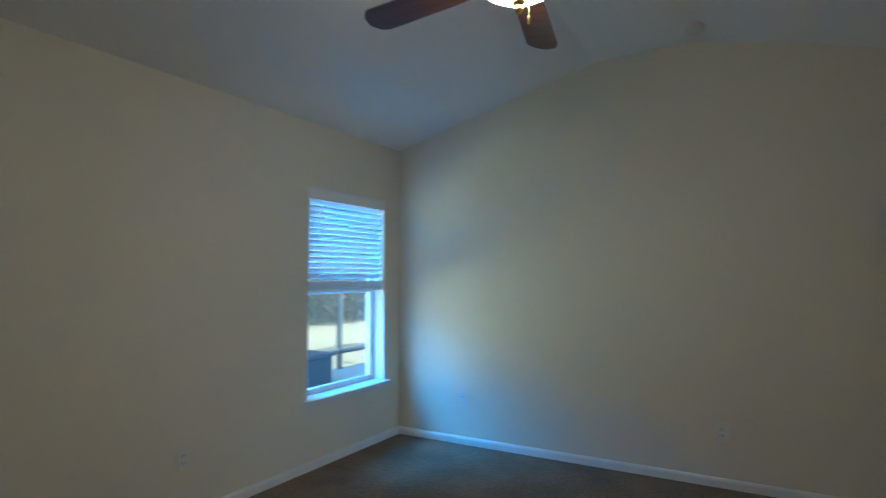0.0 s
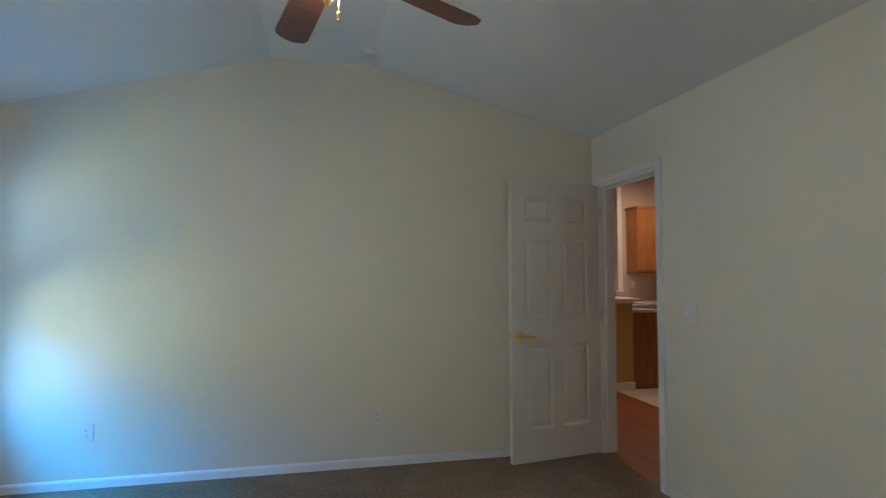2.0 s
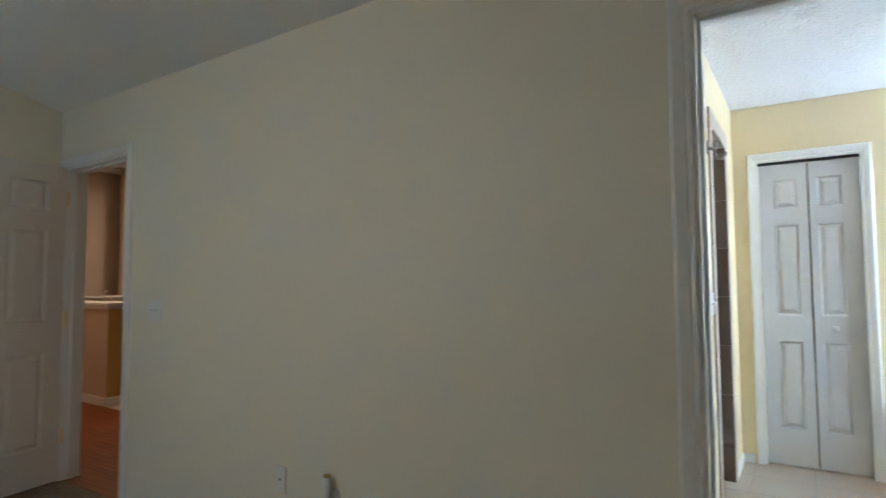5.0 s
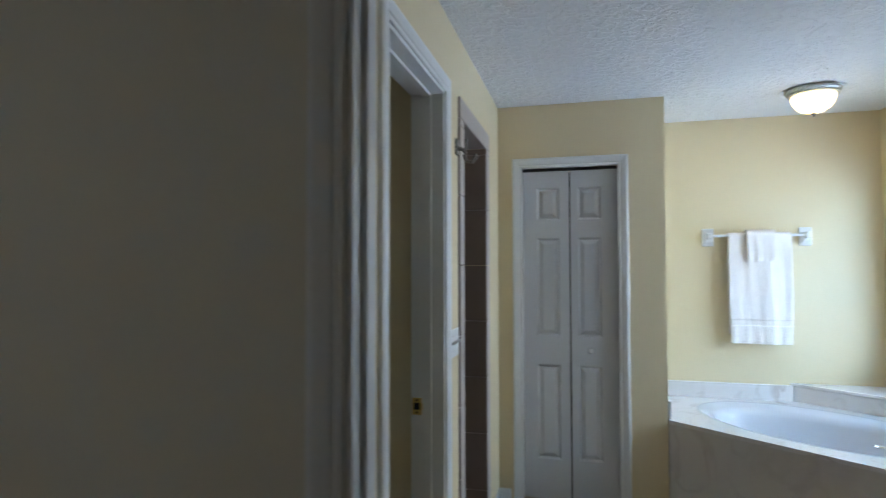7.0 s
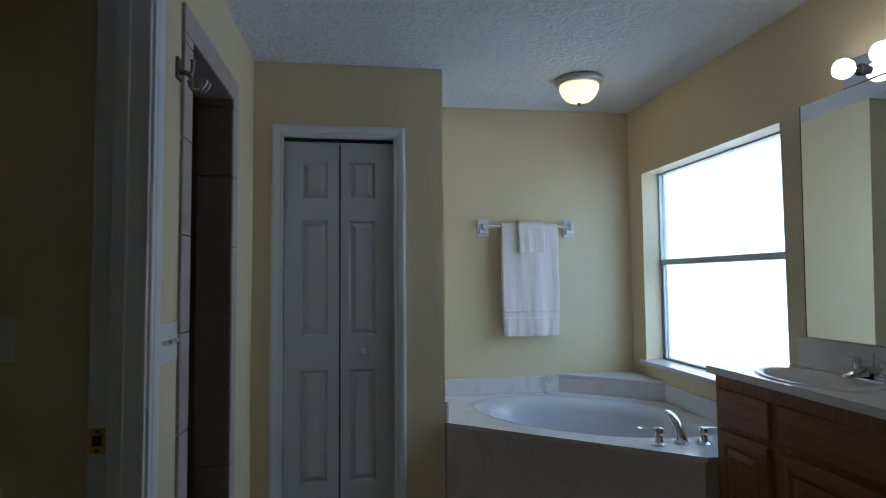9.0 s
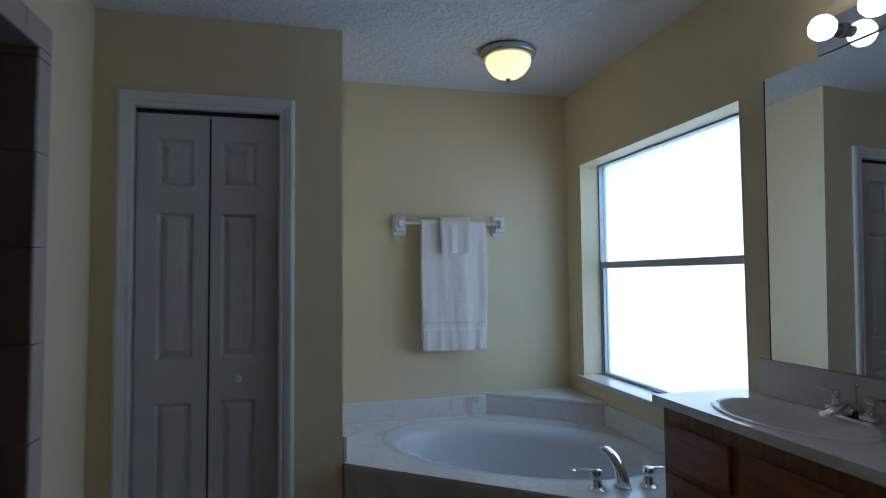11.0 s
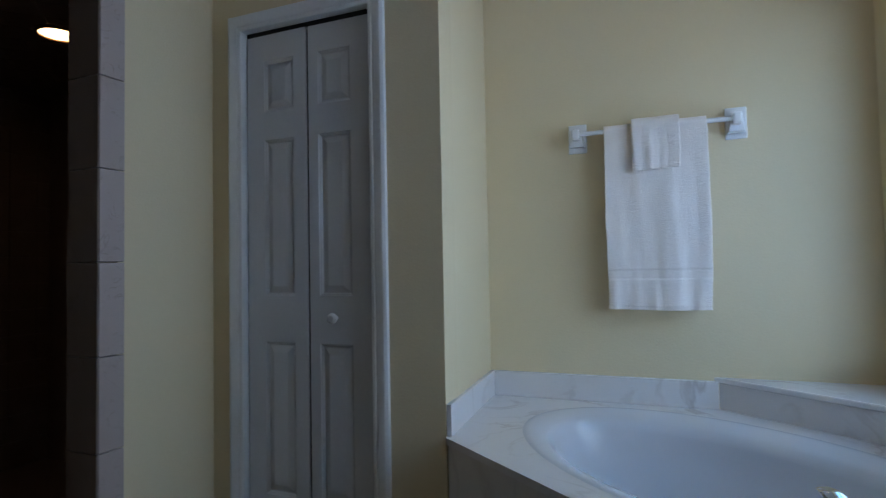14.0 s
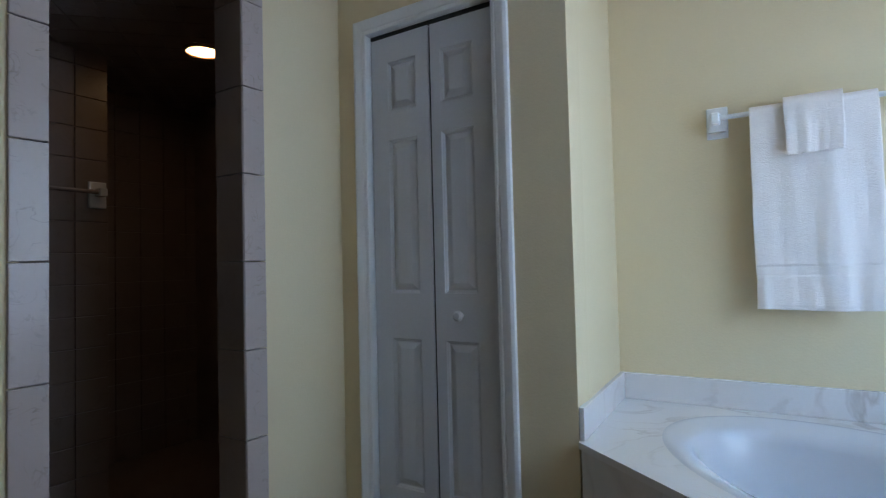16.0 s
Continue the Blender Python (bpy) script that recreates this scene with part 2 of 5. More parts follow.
# flattened splatter of the ceiling
kn, kl = KNOCKDOWN.node_tree.nodes, KNOCKDOWN.node_tree.links
kco = kn.new("ShaderNodeTexCoord")
kt = kn.new("ShaderNodeTexNoise")
kt.inputs["Scale"].default_value, kt.inputs["Detail"].default_value, kt.inputs["Distortion"].default_value = 26, 3, 0.8
kl.new(kco.outputs["Object"], kt.inputs["Vector"])
kr = kn.new("ShaderNodeMapRange")
kr.inputs["From Min"].default_value, kr.inputs["From Max"].default_value = 0.47, 0.56
kl.new(kt.outputs["Fac"], kr.inputs["Value"])
kb = kn.new("ShaderNodeBump")
kb.inputs["Strength"].default_value, kb.inputs["Distance"].default_value = 0.9, 0.006
kl.new(kr.outputs[0], kb.inputs["Height"])
kl.new(kb.outputs["Normal"], kn["Principled BSDF"].inputs["Normal"])

# ---- builders ----


def mesh_of(name, bm, mat, smooth=False):
    me = bpy.data.meshes.new(name)
    bmesh.ops.recalc_face_normals(bm, faces=bm.faces)
    bm.to_mesh(me)
    bm.free()
    me.materials.append(mat)
    if smooth:
        me.polygons.foreach_set("use_smooth", [True] * len(me.polygons))
        me.set_sharp_from_angle(angle=radians(40))
    return me


def part(name, bm, mat, parent=None, label="", smooth=False):
    """One mesh object under a thing or a part; its place stays as modelled."""
    ob = new(name, mesh_of(name, bm, mat, smooth))
    if parent is not None:
        ob.parent = parent
        ob.matrix_parent_inverse = base_of(parent).inverted()
    if label:
        tagged(ob, label)
    return ob


def base_of(ob):
    m = ob.matrix_basis.copy()
    while ob.parent is not None:
        m = ob.parent.matrix_basis @ ob.matrix_parent_inverse @ m
        ob = ob.parent
    return m


def thing(name, place, label, category, group="", kind=""):
    ob = new(name)
    ob.empty_display_size = 0.05
    ob.matrix_basis = Matrix.Translation(place)
    return tagged(ob, label, category, group, kind)


def structure(name, bm, mat, label, category, smooth=False):
    return tagged(part(name, bm, mat, None, "", smooth), label, category, "", "structure")


def boxes(*bounds, bevel=0.0):
    """One mesh of boxes (x0, x1, y0, y1, z0, z1)."""
    bm = bmesh.new()
    for x0, x1, y0, y1, z0, z1 in bounds:
        m = Matrix.Translation(((x0 + x1) / 2, (y0 + y1) / 2, (z0 + z1) / 2)) @ Matrix.Diagonal((x1 - x0, y1 - y0, z1 - z0, 1))
        bmesh.ops.create_cube(bm, size=1, matrix=m)
    if bevel:
        bmesh.ops.bevel(bm, geom=bm.edges[:], offset=bevel, segments=2, affect="EDGES", profile=0.5)
    return bm


def prism(points, z0, z1, bevel=0.0):
    """An upright prism over a plan outline."""
    bm = bmesh.new()
    low = [bm.verts.new((x, y, z0)) for x, y in points]
    face = bm.faces.new(low)
    up = bmesh.ops.extrude_face_region(bm, geom=[face])
    bmesh.ops.translate(bm, verts=[v for v in up["geom"] if isinstance(v, bmesh.types.BMVert)], vec=(0, 0, z1 - z0))
    if bevel:
        bmesh.ops.recalc_face_normals(bm, faces=bm.faces)
        bmesh.ops.bevel(bm, geom=bm.edges[:], offset=bevel, segments=2, affect="EDGES", profile=0.5)
    return bm


def lathe(profile, segments=32, matrix=None):
    """A turned shape from (radius, height) pairs."""
    bm = bmesh.new()
    rings = []
    for r, z in profile:
        if r < 1e-6:
            rings.append([bm.verts.new((0, 0, z))])
        else:
            rings.append([bm.verts.new((r * math.cos(2 * math.pi * i / segments), r * math.sin(2 * math.pi * i / segments), z))
                          for i in range(segments)])
    for a, b in zip(rings, rings[1:]):
        for i in range(segments):
            j = (i + 1) % segments
            if len(a) == 1 and len(b) > 1:
                bm.faces.new((a[0], b[i], b[j]))
            elif len(b) == 1 and len(a) > 1:
                bm.faces.new((a[i], a[j], b[0]))
            elif len(a) > 1:
                bm.faces.new((a[i], a[j], b[j], b[i]))
    if matrix is not None:
        bm.transform(matrix)
    return bm


def tube(points, radii, segments=12, flat=1.0):
    """A round bar along points, with a radius at each."""
    bm = bmesh.new()
    pts = [Vector(p) for p in points]
    if isinstance(radii, (int, float)):
        radii = [radii] * len(pts)
    rings, side = [], None
    for i, p in enumerate(pts):
        d = (pts[min(i + 1, len(pts) - 1)] - pts[max(i - 1, 0)]).normalized()
        if side is None:
            side = d.cross(Vector((0, 0, 1)))
            if side.length < 0.1:
                side = d.cross(Vector((0, 1, 0)))
        side = (side - d * side.dot(d)).normalized()
        up = d.cross(side)
        rings.append([bm.verts.new(p + (side * math.cos(2 * math.pi * k / segments) + up * flat * math.sin(2 * math.pi * k / segments)) * radii[i])
                      for k in range(segments)])
    for a, b in zip(rings, rings[1:]):
        for k in range(segments):
            bm.faces.new((a[k], a[(k + 1) % segments], b[(k + 1) % segments], b[k]))
    bm.faces.new(rings[0])
    bm.faces.new(rings[-1])
    return bm


def moulding(p0, p1, across, out, profile, mitre0=0.0, mitre1=0.0):
    """A profiled bar from p0 to p1: profile (u, v) runs across and outwards; a mitre shifts an end by u times its value."""
    bm = bmesh.new()
    p0, p1, across, out = Vector(p0), Vector(p1), Vector(across), Vector(out)
    d = (p1 - p0).normalized()
    a = [bm.verts.new(p0 + across * u + out * v + d * u * mitre0) for u, v in profile]
    b = [bm.verts.new(p1 + across * u + out * v + d * u * mitre1) for u, v in profile]
    k = len(profile)
    for i in range(k):
        bm.faces.new((a[i], a[(i + 1) % k], b[(i + 1) % k], b[i]))
    bm.faces.new(a)
    bm.faces.new(b)
    return bm


CASING = [(0, 0), (0, 0.010), (0.004, 0.012), (0.012, 0.0125), (0.016, 0.009), (0.022, 0.0135), (0.040, 0.017), (0.050, 0.018), (0.056, 0.016), (0.062, 0.013), (0.064, 0)]
SKIRT = [(0, 0), (0, 0.012), (0.042, 0.012), (0.051, 0.009), (0.058, 0.004), (0.060, 0)]


def casing(thing_ob, origin, along, out, width, height, mat=TRIM):
    """Mitred casing round an opening: origin is its lower corner, along runs over its width, out faces the room."""
    o, a, up = Vector(origin), Vector(along), Vector((0, 0, 1))
    part("casing", moulding(o, o + up * height, -a, out, CASING, 0, 1), mat, thing_ob)
    part("casing", moulding(o + a * width, o + a * width + up * height, a, out, CASING, 0, 1), mat, thing_ob)
    part("casing", moulding(o + up * height, o + up * height + a * width, up, out, CASING, -1, 1), mat, thing_ob)


def raised_panel(x0, x1, z0, z1, y=0.0, depth=0.011):
    """A moulded door panel that faces -y."""
    bm = bmesh.new()
    rings = []
    for inset, dy in ((0, 0), (0.003, depth * 0.35), (0.007, depth * 0.55), (0.011, depth), (0.016, depth), (0.036, 0.002), (0.039, 0.001)):
        rings.append([bm.verts.new((x, y + dy, z)) for x, z in
                      ((x0 + inset, z0 + inset), (x1 - inset, z0 + inset), (x1 - inset, z1 - inset), (x0 + inset, z1 - inset))])
    for a, b in zip(rings, rings[1:]):
        for i in range(4):
            bm.faces.new((a[i], a[(i + 1) % 4], b[(i + 1) % 4], b[i]))
    bm.faces.new(rings[-1])
    return bm


def panel_door(name, width, height, panels, mat, parent, m, thick=0.035):
    """A moulded leaf that faces -y in its own space, with each panel a mesh under it."""
    xs = sorted({0.0, width, *[p[0] for p in panels], *[p[1] for p in panels]})
    zs = sorted({0.0, height, *[p[2] for p in panels], *[p[3] for p in panels]})
    bm = bmesh.new()
    for xa, xb in zip(xs, xs[1:]):
        for za, zb in zip(zs, zs[1:]):
            cx, cz = (xa + xb) / 2, (za + zb) / 2
            if not any(p[0] < cx < p[1] and p[2] < cz < p[3] for p in panels):
                bm.faces.new([bm.verts.new(v) for v in ((xa, 0, za), (xb, 0, za), (xb, 0, zb), (xa, 0, zb))])
    for quad in (((0, thick, 0), (width, thick, 0), (width, thick, height), (0, thick, height)),
                 ((0, 0, 0), (0, thick, 0), (0, thick, height), (0, 0, height)),
                 ((width, 0, 0), (width, thick, 0), (width, thick, height), (width, 0, height)),
                 ((0, 0, 0), (width, 0, 0), (width, thick, 0), (0, thick, 0)),
                 ((0, 0, height), (width, 0, height), (width, thick, height), (0, thick, height))):
        bm.faces.new([bm.verts.new(v) for v in quad])
    bmesh.ops.remove_doubles(bm, verts=bm.verts[:], dist=1e-5)
    bm.transform(m)
    leaf = part(name, bm, mat, parent)
    for p in panels:
        pb = raised_panel(*p)
        pb.transform(m)
        part("panel", pb, mat, leaf)
    return leaf


def wall(name, axis, at, thick, a0, a1, z1, holes, mat, label):
    """A wall of constant x or y from at to at + thick, over a0..a1, with holes (a, b, z0, z1) through it."""
    cuts = sorted({a0, a1, *[h[0] for h in holes], *[h[1] for h in holes]})
    heights = sorted({0.0, z1, *[h[2] for h in holes], *[h[3] for h in holes]})
    parts = []
    for ca0, ca1 in zip(cuts, cuts[1:]):
        for h0, h1 in zip(heights, heights[1:]):
            cm, hm = (ca0 + ca1) / 2, (h0 + h1) / 2
            if not any(h[0] < cm < h[1] and h[2] < hm < h[3] for h in holes):
                lo, hi = min(at, at + thick), max(at, at + thick)
                parts.append((lo, hi, ca0, ca1, h0, h1) if axis == "x" else (ca0, ca1, lo, hi, h0, h1))
    bm = boxes(*parts)
    bmesh.ops.remove_doubles(bm, verts=bm.verts[:], dist=1e-5)
    seen = {}
    for f in bm.faces:
        seen.setdefault(tuple(round(c, 4) for c in f.calc_center_median()), []).append(f)
    bmesh.ops.delete(bm, geom=[f for fs in seen.values() if len(fs) > 1 for f in fs], context="FACES")
    return structure(name, bm, mat, label, "wall")

# ---- the shell ----
LX, GY, RX, BX = -4.127, 0.0, 0.0, 0.090        # bedroom: window wall, gable wall, door wall and its bath side
EAVE, TOP = 2.397, 2.85
SHY, CLX, TWX, SOY = -3.725, 2.722, 3.385, -6.13  # bath: shower wall, closet wall, towel wall, window wall
CEIL = 2.455
D1A, D1B, D1H = -0.852, -0.085, 2.012            # hall door
D2A, D2B, D2H = -4.715, -3.886, 2.035            # bath door
D3H = 2.135                                      # side-room door
REAR = -5.60

wall("wall_east", "x", RX, BX, REAR, 0.12, 3.2, [(D1A, D1B, 0, D1H), (D2A, D2B, 0, D2H)], BEDROOM_PAINT,
     "cream painted wall with the hall and bath doorways")
wall("wall_west", "x", LX, -0.16, REAR, 0.12, 3.2, [(-1.10, -0.205, 0.47, 1.945)], BEDROOM_PAINT, "cream painted wall with the bedroom window")
wall("wall_north", "y", GY, 0.12, LX, RX, 3.2, [], BEDROOM_PAINT, "cream painted gable wall, plain and smooth")
wall("wall_south", "y", REAR, -0.12, LX, RX, 3.2, [], BEDROOM_PAINT, "cream painted wall at the back of the bedroom")

bm = bmesh.new()
ridge = [(LX - 0.02, EAVE - 0.004), (-2.42, TOP), (-1.72, TOP), (RX + 0.02, EAVE - 0.004), (RX + 0.02, 3.3), (LX - 0.02, 3.3)]
ends = [[bm.verts.new((x, y, z)) for x, z in ridge] for y in (REAR - 0.1, 0.1)]
for i in range(6):
    bm.faces.new((ends[0][i], ends[0][(i + 1) % 6], ends[1][(i + 1) % 6], ends[1][i]))
bm.faces.new(ends[0])
bm.faces.new(ends[1])
structure("ceiling", bm, CEILING_PAINT, "white vaulted ceiling with a flat middle strip", "ceiling")
structure("floor", boxes((LX, RX + 0.03, REAR, GY, -0.1, 0.0)), CARPET, "worn beige cut-pile carpet", "carpet")

# bathroom walls are painted yellow: a skin on the bedroom wall, then its own walls
wall("wall_bath_west", "x", BX, 0.010, SOY, -3.56, CEIL, [(D2A, D2B, 0, D2H)], BATH_PAINT, "pale yellow bathroom wall beside the doorway")
wall("wall_bath_north", "y", SHY, 0.130, 0.50, CLX, CEIL, [(0.635, 1.305, 0, D3H), (1.575, 2.30, 0.0, 2.165)], BATH_PAINT,
     "pale yellow wall with a doorway and the tiled shower opening")
structure("wall_bath_recess", boxes((BX + 0.010, 0.50, -3.60, -3.56, 0, CEIL)), BATH_PAINT, "pale yellow recessed wall by the bath door", "wall")
wall("wall_bath_closet", "x", CLX, 0.115, -4.722, SHY, CEIL, [(-4.470, -3.865, 0, 2.063)], BATH_PAINT, "pale yellow wall round the linen closet")
structure("wall_bath_pier", prism([(CLX + 0.115, -4.7215), (TWX, -4.674), (TWX, -4.56), (CLX + 0.115, -4.607)], 0, CEIL), BATH_PAINT, "pale yellow return wall beside the bathtub", "wall")
structure("wall_bath_east", boxes((TWX, TWX + 0.115, SOY - 0.2, -4.607, 0, CEIL)), BATH_PAINT, "pale yellow wall behind the bathtub", "wall")
wall("wall_bath_south", "y", SOY, -0.165, BX, TWX, CEIL, [(1.945, 3.215, 0.735, 2.0)], BATH_PAINT, "pale yellow wall with the frosted window")
structure("ceiling_bath", boxes((BX, TWX + 0.1, SOY - 0.1, SHY + 0.11, CEIL, CEIL + 0.1)), KNOCKDOWN, "white knockdown-textured bathroom ceiling", "ceiling")
structure("floor_bath", boxes((RX + 0.03, TWX, SOY, SHY + 0.3, -0.1, -0.006)), GROUT, "grey grout bed under beige bathroom tiles", "floor")
structure("closet_back", boxes((CLX + 0.60, TWX, -4.607, SHY, 0, CEIL)), BATH_PAINT, "plain back wall inside the linen closet", "wall")

# dark side room behind the narrow doorway
structure("wall_side_room", boxes((1.325, 1.40, SHY + 0.131, -1.9, 0, CEIL), (0.0 + BX, 1.325, -2.0, -1.9, 0, CEIL), (BX, 0.17, -3.56, -2.0, 0, CEIL)),
          BATH_PAINT, "pale yellow walls of the unlit side room", "wall")
structure("ceiling_side_room", boxes((BX, 1.40, SHY + 0.11, -1.9, CEIL, CEIL + 0.1)), KNOCKDOWN, "white ceiling of the unlit side room", "ceiling")
structure("floor_side_room", boxes((BX, 1.40, SHY + 0.115, -1.9, -0.1, 0.0)), CARPET, "beige carpet of the unlit side room", "carpet")

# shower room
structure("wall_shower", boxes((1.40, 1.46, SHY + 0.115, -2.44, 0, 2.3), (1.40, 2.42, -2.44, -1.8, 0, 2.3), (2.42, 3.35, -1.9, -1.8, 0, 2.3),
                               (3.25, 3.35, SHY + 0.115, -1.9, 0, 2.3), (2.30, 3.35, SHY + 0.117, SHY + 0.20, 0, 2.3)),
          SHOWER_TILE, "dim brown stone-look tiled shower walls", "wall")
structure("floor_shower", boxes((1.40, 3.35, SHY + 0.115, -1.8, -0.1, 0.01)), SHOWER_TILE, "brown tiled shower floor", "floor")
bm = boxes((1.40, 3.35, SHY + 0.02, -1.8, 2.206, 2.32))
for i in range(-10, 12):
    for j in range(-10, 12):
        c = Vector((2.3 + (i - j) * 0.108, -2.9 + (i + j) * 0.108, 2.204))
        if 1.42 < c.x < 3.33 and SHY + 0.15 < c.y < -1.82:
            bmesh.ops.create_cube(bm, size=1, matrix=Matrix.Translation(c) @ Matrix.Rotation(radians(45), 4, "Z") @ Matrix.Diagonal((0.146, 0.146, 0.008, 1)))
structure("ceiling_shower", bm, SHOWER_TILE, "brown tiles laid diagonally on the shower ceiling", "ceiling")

# hall and kitchen
structure("floor_hall", boxes((RX + 0.03, 6.0, -1.8, 5.2, -0.1, -0.012)), GROUT, "subfloor of the hall and kitchen", "floor")
structure("wall_hall", boxes((BX, 6.0, -1.9, -1.8, 0, 3.0), (6.0, 6.1, -1.9, 5.2, 0, 3.0), (-0.1, 6.1, 5.2, 5.3, 0, 3.0), (-0.1, RX, 0.121, 5.2, 0, 3.0)),
          HALL_PAINT, "tan painted walls of the hall and kitchen", "wall")
wall("wall_kitchen", "y", 3.75, 0.10, 0.3, 6.0, 3.0, [(1.55, 2.35, 1.09, 2.84)], HALL_PAINT, "tan kitchen wall with a tall dim opening")
structure("wall_kitchen_back", boxes((0.3, 3.6, 4.30, 4.38, 0, 2.85)), HALL_PAINT, "tan wall beyond the kitchen opening", "wall")
structure("ceiling_hall", boxes((-0.1, 6.1, -1.9, 5.3, 2.85, 2.95)), CEILING_PAINT, "white hall ceiling", "ceiling")

# ---- skirting ----
sk = thing("baseboard", (0, 0, 0), "white painted wooden baseboard with a moulded top", "baseboard", kind="structure")
Z = (0, 0, 1)


def skirt(p0, p1, out):
    part("baseboard_run", moulding(p0, p1, Z, out, SKIRT), TRIM, sk)


skirt((LX, GY, 0), (RX, GY, 0), (0, -1, 0))
skirt((LX, REAR, 0), (LX, GY, 0), (1, 0, 0))
skirt((RX, D1A - 0.066, 0), (RX, D2B + 0.066, 0), (-1, 0, 0))
skirt((RX, D2A - 0.066, 0), (RX, REAR, 0), (-1, 0, 0))
skirt((CLX, -4.722, 0), (CLX, -4.536, 0), (-1, 0, 0))
skirt((CLX, -3.80, 0), (CLX, SHY, 0), (-1, 0, 0))
skirt((1.372, SHY, 0), (1.535, SHY, 0), (0, -1, 0))
skirt((2.34, SHY, 0), (CLX, SHY, 0), (0, -1, 0))

# ---- doorways ----


def doorway(name, label, axis, a0, a1, lo, hi, height, sides):
    """Jamb lining, stop and casing of an opening in a wall from lo to hi."""
    d = thing(name, ((lo + hi) / 2, (a0 + a1) / 2, 0) if axis == "x" else ((a0 + a1) / 2, (lo + hi) / 2, 0), label, "door frame", kind="structure")

    def slab(n, b):
        x = b if axis == "x" else (b[2], b[3], b[0], b[1], b[4], b[5])
        part(n, boxes(x, bevel=0.0015), TRIM, d)
    t = 0.016
    slab("jamb", (lo - 0.002, hi + 0.002, a0, a0 + t, 0, height))
    slab("jamb", (lo - 0.002, hi + 0.002, a1 - t, a1, 0, height))
    slab("head", (lo - 0.002, hi + 0.002, a0 + t, a1 - t, height - t, height))
    mid = (lo + hi) / 2
    slab("stop", (mid - 0.018, mid + 0.018, a0 + t, a0 + t + 0.011, 0, height - t))
    slab("stop", (mid - 0.018, mid + 0.018, a1 - t - 0.011, a1 - t, 0, height - t))
    slab("stop", (mid - 0.018, mid + 0.018, a0 + t + 0.011, a1 - t - 0.011, height - t - 0.011, height - t))
    for at, out in sides:
        if axis == "x":
            casing(d, (at, a0 + 0.004, 0), (0, 1, 0), (out, 0, 0), a1 - a0 - 0.008, height - 0.004)
        else:
            casing(d, (a0 + 0.004, at, 0), (1, 0, 0), (0, out, 0), a1 - a0 - 0.008, height - 0.004)
    return d


structure("wall_hall_lining", boxes((BX + 0.001, 0.120, -1.5, D1A, 0, 2.8), (BX + 0.001, 0.120, D1B, 0.12, 0, 2.8), (BX + 0.001, 0.120, D1A, D1B, D1H, 2.8)), HALL_PAINT, "tan hall side of the doorway wall", "wall")
doorway("door_1", "white painted frame of the open hall doorway", "x", D1A, D1B, RX, 0.122, D1H, [(RX, -1), (0.120, 1)])
door2 = doorway("door_2", "white painted frame of the bathroom doorway", "x", D2A, D2B, RX, BX + 0.010, D2H, [(RX, -1)])
door3 = doorway("door_3", "white painted frame of the narrow side-room doorway", "y", 0.635, 1.305, SHY, SHY + 0.130, D3H, [(SHY, -1)])


def strike_plate(parent, m):
    """Faces +z in its own space, long along x."""
    bm = boxes((-0.029, -0.012, -0.014, 0.014, 0, 0.0025), (0.012, 0.029, -0.014, 0.014, 0, 0.0025),
               (-0.012, 0.012, 0.009, 0.014, 0, 0.0025), (-0.012, 0.012, -0.024, -0.009, 0, 0.003))
    bm.transform(m)
    p = part("strike_plate", bm, BRASS, parent, "polished brass strike plate")
    bm = boxes((-0.012, 0.012, -0.009, 0.009, -0.001, 0.001))
    bm.transform(m)
    part("latch_hole", bm, DARK, p)
    for x in (-0.021, 0.021):
        bm = lathe([(0, 0.004), (0.003, 0.0035), (0.004, 0.0025)], 10, m @ Matrix.Translation((x, 0, 0)))
        part("screw", bm, BRONZE, p)


strike_plate(door2, Matrix.Translation((0.070, D2B - 0.016, 0.905)) @ Euler((radians(90), radians(90), 0)).to_matrix().to_4x4())
strike_plate(door3, Matrix.Translation((1.289, SHY + 0.108, 0.902)) @ Euler((0, radians(-90), 0)).to_matrix().to_4x4() @ Matrix.Diagonal((1.12, 1.35, 1, 1)))

# open six-panel hall door, close to the gable wall
W1 = 0.760
door_leaf = thing("bedroom_door", (-0.35, -0.10, 0), "white six-panel interior door standing open, brass lever", "door")
PX = [(0.112, 0.338), (0.422, 0.648)]
PZ = [(0.230, 0.815), (1.010, 1.595), (1.712, 1.895)]
LEAFM = Matrix.Translation((-0.750, -0.222, 0.008)) @ Matrix.Rotation(radians(9.4), 4, "Z")
leaf = panel_door("leaf", W1, 2.005, [(a, b, c, d) for a, b in PX for c, d in PZ], DOOR_PAINT, door_leaf, LEAFM)
bm = lathe([(0, -0.022), (0.008, -0.022), (0.012, -0.016), (0.013, -0.010), (0.033, -0.008), (0.035, 0.0)], 24, Matrix.Rotation(radians(-90), 4, "X"))
bm.transform(LEAFM @ Matrix.Translation((0.065, 0, 0.895)))
handle = part("door_handle", bm, BRASS, leaf, "polished brass lever handle", True)
bm = tube([(0.065, -0.018, 0.895), (0.065, -0.050, 0.895), (0.085, -0.060, 0.897), (0.12, -0.058, 0.890), (0.16, -0.055, 0.887), (0.172, -0.052, 0.896)],
          [0.012, 0.011, 0.011, 0.010, 0.010, 0.005])
bm.transform(LEAFM)
part("lever", bm, BRASS, handle, "", True)
bm = boxes((-0.003, 0.0, 0.006, 0.030, 0.865, 0.925), bevel=0.001)
bm.transform(LEAFM)
part("latch_plate", bm, BRASS, leaf)
bm = boxes((-0.014, -0.003, 0.011, 0.025, 0.888, 0.903), bevel=0.002)
bm.transform(LEAFM)
